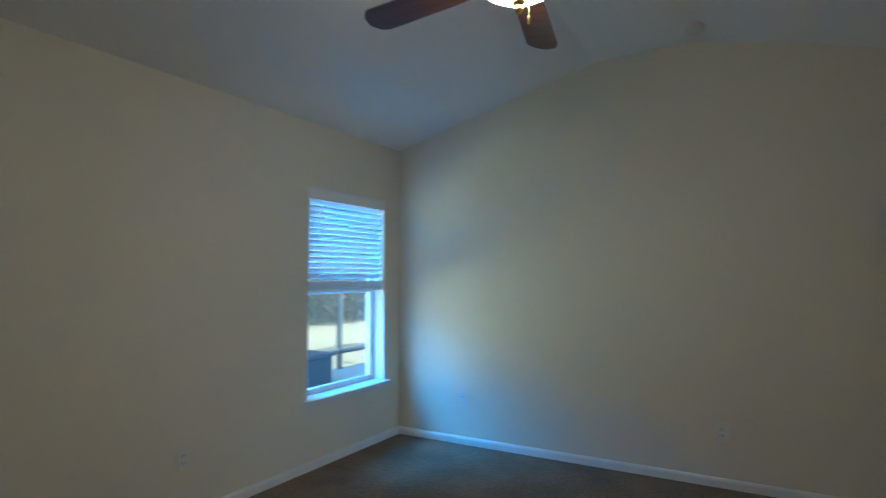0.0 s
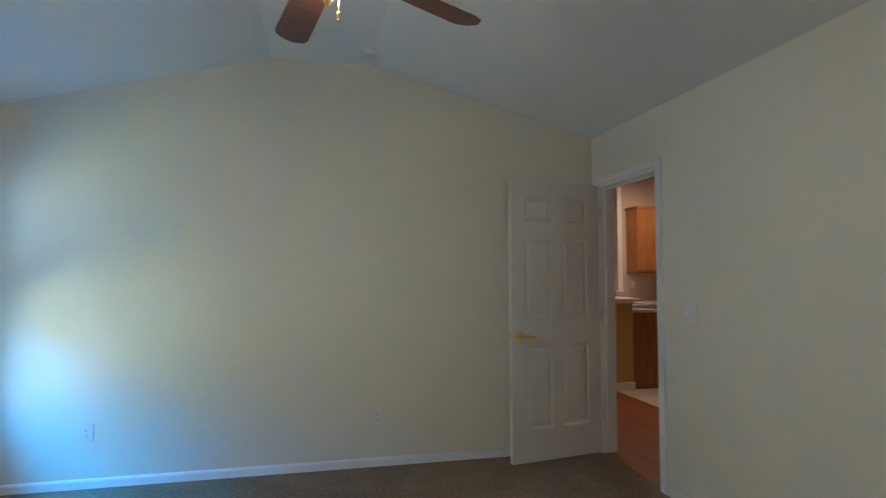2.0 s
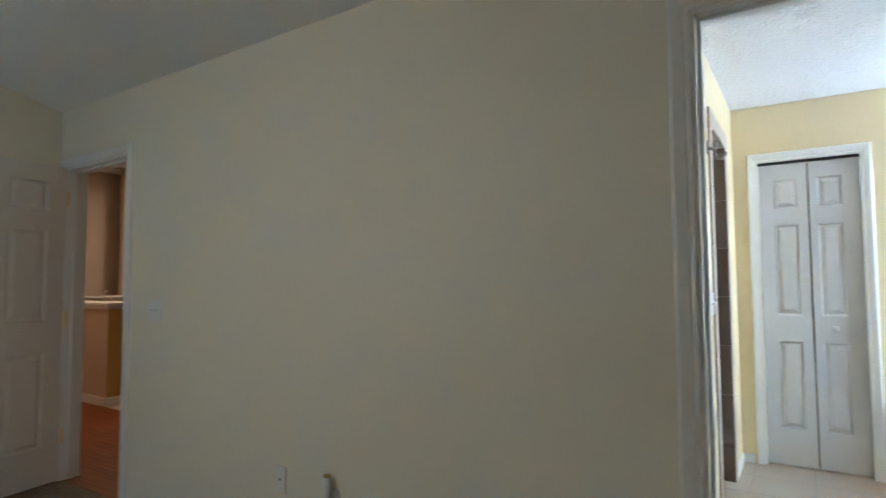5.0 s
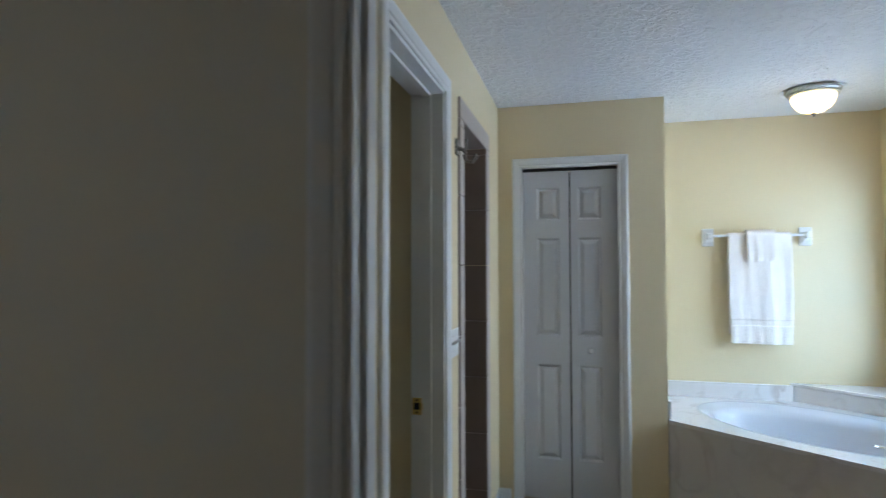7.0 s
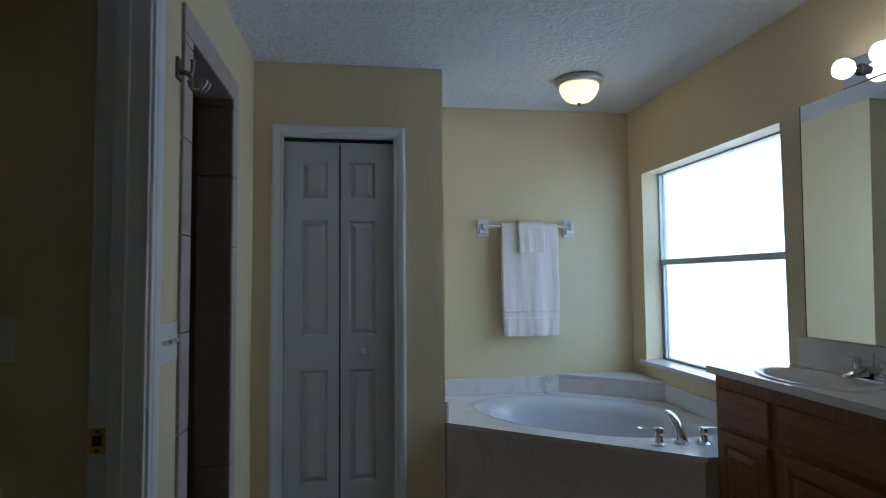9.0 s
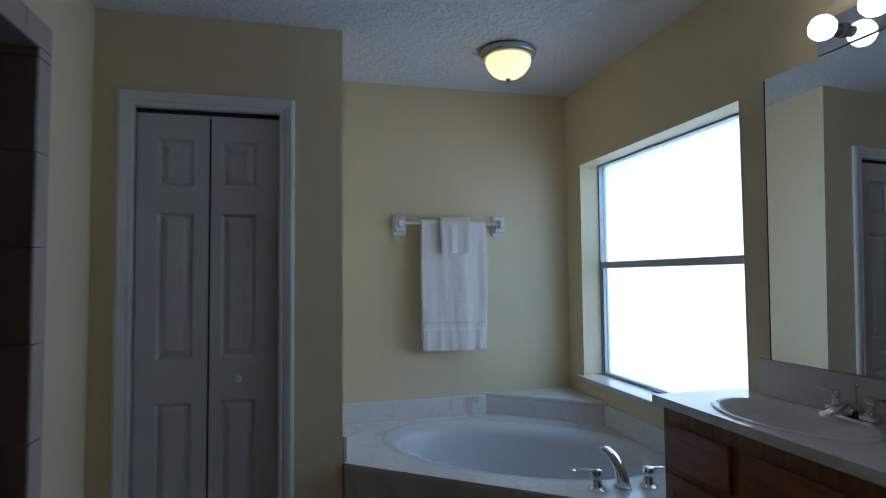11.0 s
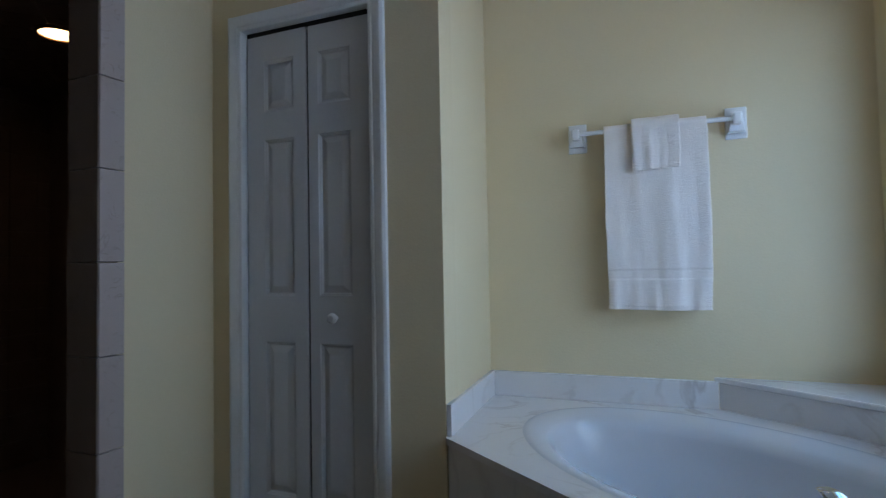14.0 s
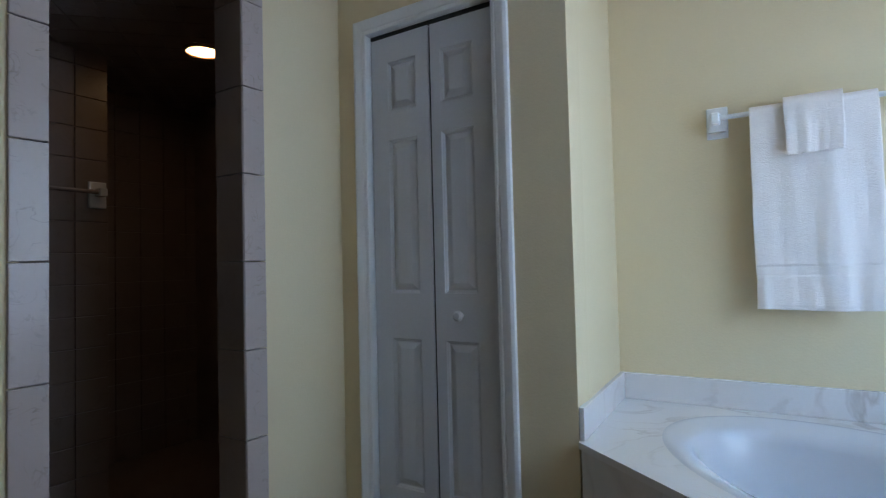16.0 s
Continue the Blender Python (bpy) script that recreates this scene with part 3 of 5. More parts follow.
part("latch_bolt", bm, BRASS, leaf)
for z in (0.24, 0.98, 1.76):
    part("hinge", lathe([(0, 0), (0.007, 0), (0.007, 0.088), (0.004, 0.092), (0, 0.095)], 12, Matrix.Translation((0.006, -0.103, z))), BRASS, door_leaf, "brass butt hinge", True)

# ---- the bedroom window ----
WA, WB, WZ0, WZ1, WX = -1.10, -0.205, 0.47, 1.945, LX - 0.16
win = thing("window_1", (WX, (WA + WB) / 2, WZ0), "white vinyl single-hung window with a painted sill", "window", kind="structure")
f = 0.045
part("window_frame", boxes((WX, WX + 0.05, WA, WA + f, WZ0, WZ1), (WX, WX + 0.05, WB - f, WB, WZ0, WZ1), (WX, WX + 0.05, WA + f, WB - f, WZ1 - f, WZ1),
                           (WX, WX + 0.05, WA + f, WB - f, WZ0, WZ0 + f)), VINYL, win)
part("meeting_rail", boxes((WX + 0.005, WX + 0.045, WA + f, WB - f, 1.19, 1.23), bevel=0.003), VINYL, win)
for z0, z1 in ((WZ0 + f, 1.19), (1.23, WZ1 - f)):
    pane = part("pane", boxes((WX + 0.020, WX + 0.024, WA + f, WB - f, z0, z1)), CLEAR, win)
    pane.visible_shadow = False
part("reveal", boxes((WX + 0.05, LX + 0.001, WA, WA + 0.012, WZ0 + 0.012, WZ1 - 0.012), (WX + 0.05, LX + 0.001, WB - 0.012, WB, WZ0 + 0.012, WZ1 - 0.012),
                     (WX + 0.05, LX + 0.001, WA, WB, WZ1 - 0.012, WZ1)), TRIM, win)
part("window_sill", boxes((WX + 0.05, LX + 0.045, WA - 0.035, WB + 0.035, 0.452, 0.478), bevel=0.006), TRIM, win)
part("sill_apron", boxes((LX, LX + 0.014, WA - 0.02, WB + 0.02, 0.415, 0.452), bevel=0.003), TRIM, win)

blind = thing("window_blind", (LX - 0.03, (WA + WB) / 2, 1.2), "white wooden slat blind drawn halfway up the window", "blind")
part("valance", boxes((LX - 0.012, LX + 0.006, WA + 0.006, WB - 0.006, 1.860, 1.934), bevel=0.003), BLIND, blind)
part("head_rail", boxes((LX - 0.062, LX - 0.014, WA + 0.016, WB - 0.016, 1.89, 1.93)), BLIND, blind)
slat_mesh = mesh_of("slat", boxes((-0.0245, 0.0245, WA + 0.018, WB - 0.018, -0.0014, 0.0014), bevel=0.0008), BLIND)
for i in range(14):
    s = new("slat", slat_mesh)
    s.parent, s.matrix_parent_inverse = blind, base_of(blind).inverted()
    s.matrix_basis = Matrix.Translation((LX - 0.038, 0, 1.845 - i * 0.0405)) @ Matrix.Rotation(radians(-42), 4, "Y")
for i in range(12):
    s = new("slat", slat_mesh)
    s.parent, s.matrix_parent_inverse = blind, base_of(blind).inverted()
    s.matrix_basis = Matrix.Translation((LX - 0.038, 0, 1.236 + i * 0.0042))
part("bottom_rail", boxes((LX - 0.064, LX - 0.012, WA + 0.018, WB - 0.018, 1.208, 1.232), bevel=0.004), BLIND, blind)
for y in (WA + 0.15, (WA + WB) / 2, WB - 0.15):
    part("ladder_cord", tube([(LX - 0.0125, y, 1.22), (LX - 0.0125, y, 1.89)], 0.0012, 6), BLIND, blind)
part("tilt_wand", tube([(LX + 0.004, WA + 0.14, 1.87), (LX + 0.006, WA + 0.14, 1.25)], 0.0025, 8), PLASTIC, blind)

# ---- small fixtures of the bedroom ----


def wall_plate(name, m, kind, label, category, group=""):
    """A cover plate that faces -y in its own space, centred on its origin."""
    w = {"triple": 0.162, "single": 0.071, "double": 0.116}.get(kind, 0.071)
    t = thing(name, m.translation, label, category, group)

    def add(n, bm, mat, parent=t, lab=""):
        bm.transform(m)
        return part(n, bm, mat, parent, lab)
    add("plate", boxes((-w / 2, w / 2, -0.006, 0, -0.0575, 0.0575), bevel=0.0025), PLASTIC)
    if kind == "outlet":
        for z in (-0.0195, 0.0195):
            face = add("socket", boxes((-0.0165, 0.0165, -0.009, -0.006, z - 0.0145, z + 0.0145), bevel=0.002), PLASTIC)
            add("slots", boxes((-0.008, -0.0055, -0.0096, -0.0085, z - 0.004, z + 0.006), (0.0055, 0.008, -0.0096, -0.0085, z - 0.004, z + 0.006),
                               (-0.002, 0.002, -0.0096, -0.0085, z - 0.011, z - 0.007)), DARK, face)
    elif kind == "cable":
        add("jack", boxes((-0.006, 0.006, -0.0075, -0.0055, -0.0045, 0.0045), bevel=0.001), DARK)
    else:
        count = {"triple": 3, "double": 2}.get(kind, 1)
        for i in range(count):
            x = (i - (count - 1) / 2) * 0.046
            add("toggle", boxes((x - 0.005, x + 0.005, -0.020, -0.006, -0.002, 0.010), bevel=0.0015), PLASTIC)
            for z in (-0.030, 0.030):
                add("screw", boxes((x - 0.003, x + 0.003, -0.0072, -0.006, z - 0.003, z + 0.003), bevel=0.0008), PLASTIC)
    return t


def turned(x, y, z, deg):
    return Matrix.Translation((x, y, z)) @ Matrix.Rotation(radians(deg), 4, "Z")


wall_plate("wall_outlet", turned(-3.511, -0.0005, 0.347, 0), "outlet", "white duplex outlet low on the gable wall", "outlet", "bedroom outlets")
wall_plate("wall_outlet", turned(-1.675, -0.0005, 0.345, 0), "outlet", "white duplex outlet low on the gable wall", "outlet", "bedroom outlets")
wall_plate("wall_outlet", turned(LX + 0.0005, -2.02, 0.345, 90), "outlet", "white duplex outlet below the window wall", "outlet", "bedroom outlets")
wall_plate("cable_plate", turned(-0.0005, -2.177, 0.394, -90), "cable", "white phone jack plate low on the wall", "jack plate")
wall_plate("light_switch", turned(-0.0005, -1.163, 1.105, -90), "double", "white two-gang light switch beside the door", "light switch")
wall_plate("light_switch", turned(1.452, SHY - 0.0005, 1.128, 0), "triple", "white three-gang light switch plate", "light switch")
wall_plate("light_switch", turned(1.3245, -3.365, 1.16, -90), "single", "white light switch in the unlit side room", "light switch")

freshener = thing("plug_in_freshener", (-0.03, -2.474, 0.40), "white plug-in air freshener with an amber top", "air freshener")
wall_plate("wall_outlet", turned(-0.0005, -2.487, 0.355, -90), "outlet", "white duplex outlet holding a plug-in freshener", "outlet", "bedroom outlets")
part("housing", lathe([(0, 0.0), (0.014, 0.002), (0.018, 0.012), (0.019, 0.045), (0.017, 0.070), (0.016, 0.076), (0, 0.076)], 20,
                      Matrix.Translation((-0.032, -2.487, 0.392)) @ Matrix.Diagonal((0.9, 1.05, 1, 1))), PLASTIC, freshener, "", True)
part("cap", lathe([(0.015, 0.0), (0.017, 0.004), (0.015, 0.009), (0.008, 0.011), (0, 0.011)], 20, Matrix.Translation((-0.032, -2.487, 0.468))),
     material("amber_plastic", (0.30, 0.20, 0.07), 0.35), freshener, "amber translucent cap", True)

smoke = thing("smoke_detector", (-1.775, -0.17, TOP), "white round smoke detector under the ceiling", "smoke detector")
SM = Matrix.Translation((-1.755, -0.26, TOP)) @ Matrix.Rotation(radians(180), 4, "X")
part("base", lathe([(0, 0), (0.072, 0), (0.072, 0.010), (0, 0.010)], 32, SM), PLASTIC, smoke, "", True)
part("cover", lathe([(0.066, 0.010), (0.066, 0.028), (0.060, 0.038), (0.045, 0.042), (0, 0.043)], 32, SM), PLASTIC, smoke, "", True)
part("test_button", lathe([(0.010, 0.043), (0.010, 0.046), (0, 0.046)], 16, SM @ Matrix.Translation((0.02, 0.02, 0))), PLASTIC, smoke)

# supply register on the sloped ceiling
slope = math.atan2(TOP - EAVE, 1.72)
RM = Matrix.Translation((-0.475, -2.42, EAVE + 0.475 * math.tan(slope) - 0.001)) @ Matrix.Rotation(slope, 4, "Y")
vent = thing("ceiling_vent", RM.translation, "white metal supply register in the sloped ceiling", "air vent")
bm = boxes((-0.075, 0.075, -0.17, -0.148, -0.012, 0), (-0.075, 0.075, 0.148, 0.17, -0.012, 0), (-0.075, -0.055, -0.148, 0.148, -0.012, 0), (0.055, 0.075, -0.148, 0.148, -0.012, 0))
bm.transform(RM)
part("frame", bm, PLASTIC, vent)
# thin near-black sheet stands in for the shaded duct behind the slats
bm = boxes((-0.055, 0.055, -0.148, 0.148, -0.0025, -0.0005))
bm.transform(RM)
part("duct_shade_sheet", bm, DARK, vent, "near-black sheet for the shade inside the duct")
for i in range(7):
    bm = boxes((-0.008, 0.008, -0.148, 0.148, -0.001, 0.001))
    bm.transform(RM @ Matrix.Translation((-0.045 + i * 0.015, 0, -0.006)) @ Matrix.Rotation(radians(35), 4, "Y"))
    part("slat", bm, PLASTIC, vent)

# ---- ceiling fan ----
FX, FY, FZ = -2.06, -2.31, 2.30
fan = thing("ceiling_fan", (FX, FY, TOP), "five-blade walnut ceiling fan with a lit bowl", "ceiling fan")
FM = Matrix.Translation((FX, FY, 0))
part("canopy", lathe([(0, TOP), (0.075, TOP), (0.072, TOP - 0.03), (0.045, TOP - 0.065), (0.015, TOP - 0.075), (0, TOP - 0.075)], 32, FM), BRONZE, fan, "", True)
part("downrod", lathe([(0.013, TOP - 0.07), (0.013, FZ + 0.13)], 16, FM), BRONZE, fan, "", True)
part("motor_housing", lathe([(0, FZ + 0.14), (0.03, FZ + 0.14), (0.06, FZ + 0.12), (0.105, FZ + 0.09), (0.12, FZ + 0.05), (0.118, FZ + 0.01), (0.09, FZ - 0.02),
                             (0.06, FZ - 0.03), (0, FZ - 0.03)], 40, FM), BRONZE, fan, "antique bronze motor housing", True)
bowl = part("light_bowl", lathe([(0.062, FZ - 0.025), (0.125, FZ - 0.028), (0.128, FZ - 0.040), (0.115, FZ - 0.062), (0.08, FZ - 0.082), (0.03, FZ - 0.092), (0, FZ - 0.093)], 40, FM),
            FAN_GLASS, fan, "lit frosted glass bowl", True)
A0 = 103.0
for i in range(5):
    a = A0 + 72 * i
    m = FM @ Matrix.Rotation(radians(a), 4, "Z") @ Matrix.Translation((0, 0, FZ)) @ Matrix.Rotation(radians(11), 4, "X")
    bm = prism([(0.19, -0.050), (0.30, -0.058), (0.59, -0.066), (0.625, -0.054), (0.648, -0.020), (0.650, 0.0), (0.640, 0.034), (0.615, 0.060), (0.59, 0.066),
                (0.30, 0.058), (0.19, 0.050)], -0.003, 0.003)
    bm.transform(m)
    blade = part("blade", bm, BLADE_WOOD, fan, "dark walnut fan blade")
    bm = prism([(0.09, -0.016), (0.17, -0.018), (0.20, -0.040), (0.27, -0.034), (0.285, 0), (0.27, 0.034), (0.20, 0.040), (0.17, 0.018), (0.09, 0.016)], 0.0035, 0.0075)
    bm.transform(m)
    part("blade_iron", bm, BRONZE, blade)
part("finial", lathe([(0, FZ - 0.090), (0.020, FZ - 0.092), (0.022, FZ - 0.106), (0.012, FZ - 0.118), (0.014, FZ - 0.128), (0.006, FZ - 0.142), (0, FZ - 0.146)], 20, FM), BRASS, fan, "brass finial under the bowl", True)
x, y = FX + 0.032, FY + 0.005
ch = part("pull_chain", tube([(x, y, FZ - 0.03), (x, y, 2.145)], 0.0016, 6), BRASS, fan, "brass pull chain")
part("pull_pendant", lathe([(0, 0), (0.006, -0.004), (0.008, -0.012), (0.005, -0.022), (0.006, -0.030), (0, -0.034)], 12, Matrix.Translation((x, y, 2.147))), BRONZE, ch, "", True)

# ---- linen closet ----
closet = thing("closet_frame", (CLX, -4.167, 0), "white moulded casing round the linen closet", "door frame", kind="structure")
casing(closet, (CLX, -4.452, 0), (0, 1, 0), (-1, 0, 0), 0.572, 2.058)
part("jamb", boxes((CLX - 0.002, CLX + 0.115, -4.470, -4.458, 0, 2.063), bevel=0.001), TRIM, closet)
part("jamb", boxes((CLX - 0.002, CLX + 0.115, -3.877, -3.865, 0, 2.063), bevel=0.001), TRIM, closet)
part("head", boxes((CLX - 0.002, CLX + 0.115, -4.458, -3.877, 2.059, 2.063)), TRIM, closet)
part("door_track", boxes((CLX + 0.028, CLX + 0.058, -4.457, -3.878, 2.044, 2.059)), DARK, closet, "dark metal bifold track")
bifold = thing("bifold_door", (CLX + 0.03, -4.167, 0), "white six-panel bifold closet door, closed", "door")
CZ = [(0.243, 0.822), (0.998, 1.608), (1.720, 1.922)]
for y0, turn, (pa, pb) in ((-3.884, -0.6, (0.082, 0.222)), (-4.1735, 0.6, (0.042, 0.182))):
    m = Matrix.Translation((CLX + 0.022, y0, 0.012)) @ Matrix.Rotation(radians(-90 + turn), 4, "Z")
    lf = panel_door("door_leaf", 0.280, 2.026, [(pa, pb, c, d) for c, d in CZ], CLOSET_PAINT, bifold, m, 0.028)
# near-black strip paints the shade in the gap between the two leaves
part("gap_shade_strip", boxes((CLX + 0.027, CLX + 0.044, -4.1728, -4.1648, 0.02, 2.03)), DARK, bifold)
part("knob", lathe([(0.009, 0), (0.008, 0.010), (0.013, 0.015), (0.0195, 0.023), (0.0195, 0.031), (0.012, 0.039), (0, 0.040)], 20,
                   Matrix.Translation((CLX + 0.022, -4.286, 0.93)) @ Matrix.Rotation(radians(-90), 4, "Y")), CLOSET_PAINT, bifold, "round white wooden knob", True)

# ---- bathtub in its marble deck ----
DZ = 0.545
SD, ND = Vector((-0.608, -0.794)), Vector((0.794, -0.608))
A = Vector((2.712, -4.724))
TC = A + SD * 0.62 + ND * 0.525
OUTLINE = [Vector(p) for p in ((2.712, -4.724), (1.945, -5.722), (1.945, SOY), (TWX, SOY), (TWX, -4.677))]


def on_ellipse(k, n, a, b, z):
    t = 2 * math.pi * k / n
    p = TC + SD * (a * math.cos(t)) + ND * (b * math.sin(t))
    return Vector((p.x, p.y, z))


def to_outline(p):
    d = (Vector((p.x, p.y)) - TC).normalized()
    best = 9.0
    for q, r in zip(OUTLINE, OUTLINE[1:] + OUTLINE[:1]):
        e = r - q
        det = d.x * -e.y + d.y * e.x
        if abs(det) > 1e-9:
            w = q - TC
            u = (w.x * -e.y + w.y * e.x) / det
            v = (d.x * w.y - d.y * w.x) / det
            if u > 0 and -1e-6 <= v <= 1 + 1e-6:
                best = min(best, u)
    return TC + d * best


tub = thing("bathtub", (TC.x, TC.y, 0), "white oval garden tub sunk in a marble deck", "bathtub")
N = 96
bm = bmesh.new()
inner = [bm.verts.new(on_ellipse(k, N, 0.685, 0.425, DZ)) for k in range(N)]
outer = []
for k in range(N):
    p = to_outline(inner[k].co)
    outer.append(bm.verts.new((p.x, p.y, DZ)))
for c in OUTLINE:
    v = min(outer, key=lambda o: (Vector((o.co.x, o.co.y)) - c).length)
    v.co = (c.x, c.y, DZ)
for k in range(N):
    bm.faces.new((inner[k], inner[(k + 1) % N], outer[(k + 1) % N], outer[k]))
low = [bm.verts.new((v.co.x, v.co.y, DZ - 0.022)) for v in outer]
for k in range(N):
    bm.faces.new((outer[k], outer[(k + 1) % N], low[(k + 1) % N], low[k]))
part("deck", bm, MARBLE, tub, "veined cultured marble deck")
bm = bmesh.new()
rings = []
for a, b, z in ((0.690, 0.430, DZ + 0.0008), (0.680, 0.420, DZ + 0.002), (0.665, 0.405, DZ + 0.001), (0.640, 0.382, DZ - 0.006), (0.610, 0.356, DZ - 0.017),
                (0.594, 0.341, DZ - 0.028), (0.578, 0.325, DZ - 0.06), (0.545, 0.300, DZ - 0.20), (0.505, 0.270, DZ - 0.34), (0.46, 0.235, DZ - 0.42),
                (0.36, 0.17, DZ - 0.45), (0.0, 0.0, DZ - 0.455)):
    rings.append([bm.verts.new(on_ellipse(k, N, a, b, z)) for k in range(N)] if a else [bm.verts.new((TC.x, TC.y, z))])
for p, q in zip(rings, rings[1:]):
    for k in range(N):
        bm.faces.new((p[k], p[(k + 1) % N], q[(k + 1) % N], q[k]) if len(q) > 1 else (p[k], p[(k + 1) % N], q[0]))
part("basin", bm, PORCELAIN, tub, "glossy white acrylic basin", True)
ap = [Vector(p) for p in ((2.724, -4.727), (1.962, -5.718), (1.962, -5.80), (2.02, -5.80), (2.80, -4.785), (2.80, -4.727))]
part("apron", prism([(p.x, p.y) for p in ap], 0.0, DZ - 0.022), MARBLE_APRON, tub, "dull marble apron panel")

ledge = thing("tub_ledge", (3.2, -5.9, DZ), "raised triangular marble ledge in the tub corner", "ledge")
part("riser", prism([(TWX - 0.001, -5.588), (2.962, SOY + 0.001), (TWX - 0.001, SOY + 0.001)], DZ, 0.645), MARBLE, ledge)
part("ledge_top", prism([(TWX - 0.001, -5.568), (2.945, SOY + 0.001), (TWX - 0.001, SOY + 0.001)], 0.645, 0.667, bevel=0.005), MARBLE, ledge)
splash = thing("tub_splash", (3.37, -5.1, DZ), "low veined marble splash strips behind the tub", "backsplash")
part("strip", boxes((TWX - 0.018, TWX, -5.585, -4.695, DZ, 0.652), bevel=0.003), MARBLE, splash)
part("strip", prism([(2.722, -4.742), (TWX, -4.694), (TWX, -4.6755), (2.722, -4.7235)], DZ, 0.652, bevel=0.003), MARBLE, splash)
part("strip", boxes((1.945, 2.955, SOY, SOY + 0.018, DZ, 0.652), bevel=0.003), MARBLE, splash)


def lever_handle(parent, x, y, z, turn, size=1.0):
    """Stepped flange, stem and cap, with a flat lever whose tip is clear acrylic."""
    m = Matrix.Translation((x, y, z)) @ Matrix.Rotation(radians(turn), 4, "Z") @ Matrix.Scale(size, 4)
    h = part("handle", lathe([(0.030, 0), (0.030, 0.004), (0.026, 0.008), (0.020, 0.010), (0.0165, 0.014), (0.0150, 0.036), (0.0185, 0.040), (0.0195, 0.044), (0.0195, 0.060),
                              (0.017, 0.066), (0.009, 0.069), (0, 0.0695)], 28, m), CHROME, parent, "", True)
    bm = tube([(-0.020, 0, 0.061), (0.0, 0, 0.063), (0.030, 0, 0.064), (0.050, 0, 0.065)], [0.005, 0.010, 0.009, 0.008], 14, 0.55)
    bm.transform(m)
    part("lever", bm, CHROME, h, "", True)
    bm = tube([(0.0505, 0, 0.065), (0.062, 0, 0.066), (0.080, 0, 0.067), (0.086, 0, 0.067)], [0.0075, 0.009, 0.008, 0.003], 14, 0.6)
    bm.transform(m)
    part("lever_tip", bm, ACRYLIC, h, "clear acrylic lever tip", True)


tap = thing("tub_faucet", (2.15, -5.72, DZ), "polished chrome tub spout with two lever handles", "faucet")
lever_handle(tap, 2.153, -5.622, DZ, 70, 1.12)
lever_handle(tap, 2.130, -5.826, DZ, -110, 1.12)
LEAN, ACROSS = Vector((0.707, 0.707)), Vector((-0.707, 0.707))
bm = bmesh.new()
rings = []
for reach, rise, wide, thick in ((0.0, 0.0, 0.027, 0.027), (0.0, 0.012, 0.028, 0.028), (0.003, 0.035, 0.028, 0.026), (0.013, 0.065, 0.028, 0.024), (0.030, 0.095, 0.027, 0.021),
                                 (0.053, 0.120, 0.025, 0.018), (0.080, 0.136, 0.021, 0.014), (0.100, 0.140, 0.014, 0.009), (0.110, 0.139, 0.005, 0.004)):
    lean = math.atan2(reach, rise + 0.02)
    ring = []
    for k in range(24):
        t = 2 * math.pi * k / 24
        u, v = wide * math.cos(t), thick * math.sin(t)
        along = LEAN * (reach * 0.78 + v * math.cos(lean)) + ACROSS * u
        ring.append(bm.verts.new((2.148 + along.x, -5.728 + along.y, DZ + rise - v * math.sin(lean))))
    rings.append(ring)
for p, q in zip(rings, rings[1:]):
    for k in range(24):
        bm.faces.new((p[k], p[(k + 1) % 24], q[(k + 1) % 24], q[k]))
bm.faces.new(rings[0])
bm.faces.new(rings[-1])
part("spout", bm, CHROME, tap, "", True)
part("spout_base", lathe([(0.034, 0), (0.034, 0.006), (0.028, 0.012)], 24, Matrix.Translation((2.150, -5.728, DZ))), CHROME, tap, "", True)

# ---- frosted window ----
BWY = SOY - 0.165
bw = thing("window_2", (2.6, BWY, 0.735), "grey aluminium window with frosted panes and marble sill", "window", kind="structure")
X0, X1, Z0, Z1, ZM = 1.945, 3.215, 0.742, 2.0, 1.402
g = 0.020
part("window_frame", boxes((X0, X0 + g, BWY, BWY + 0.05, Z0, Z1), (X1 - g, X1, BWY, BWY + 0.05, Z0, Z1), (X0 + g, X1 - g, BWY, BWY + 0.05, Z1 - g, Z1),
                           (X0 + g, X1 - g, BWY, BWY + 0.05, Z0, Z0 + g)), ALUMINIUM, bw, "grey aluminium frame")
part("meeting_rail", boxes((X0 + g, X1 - g, BWY + 0.008, BWY + 0.050, ZM - 0.018, ZM + 0.018), bevel=0.003), ALUMINIUM, bw)
part("sash", boxes((X0 + g, X0 + g + 0.014, BWY + 0.012, BWY + 0.044, Z0 + g, ZM - 0.018), (X1 - g - 0.014, X1 - g, BWY + 0.012, BWY + 0.044, Z0 + g, ZM - 0.018),
                   (X0 + g + 0.014, X1 - g - 0.014, BWY + 0.012, BWY + 0.044, Z0 + g, Z0 + g + 0.018)), ALUMINIUM, bw)
part("sash_latch", boxes((2.62, 2.70, BWY + 0.046, BWY + 0.062, Z0 + g + 0.002, Z0 + g + 0.014), bevel=0.002), NICKEL, bw)
for z0, z1 in ((Z0 + g + 0.018, ZM - 0.018), (ZM + 0.018, Z1 - g)):
    pane = part("pane", boxes((X0 + g + (0.014 if z0 < 1 else 0), X1 - g - (0.014 if z0 < 1 else 0), BWY + 0.022, BWY + 0.026, z0, z1)), FROSTED, bw, "frosted glass pane")
    pane.visible_shadow = False
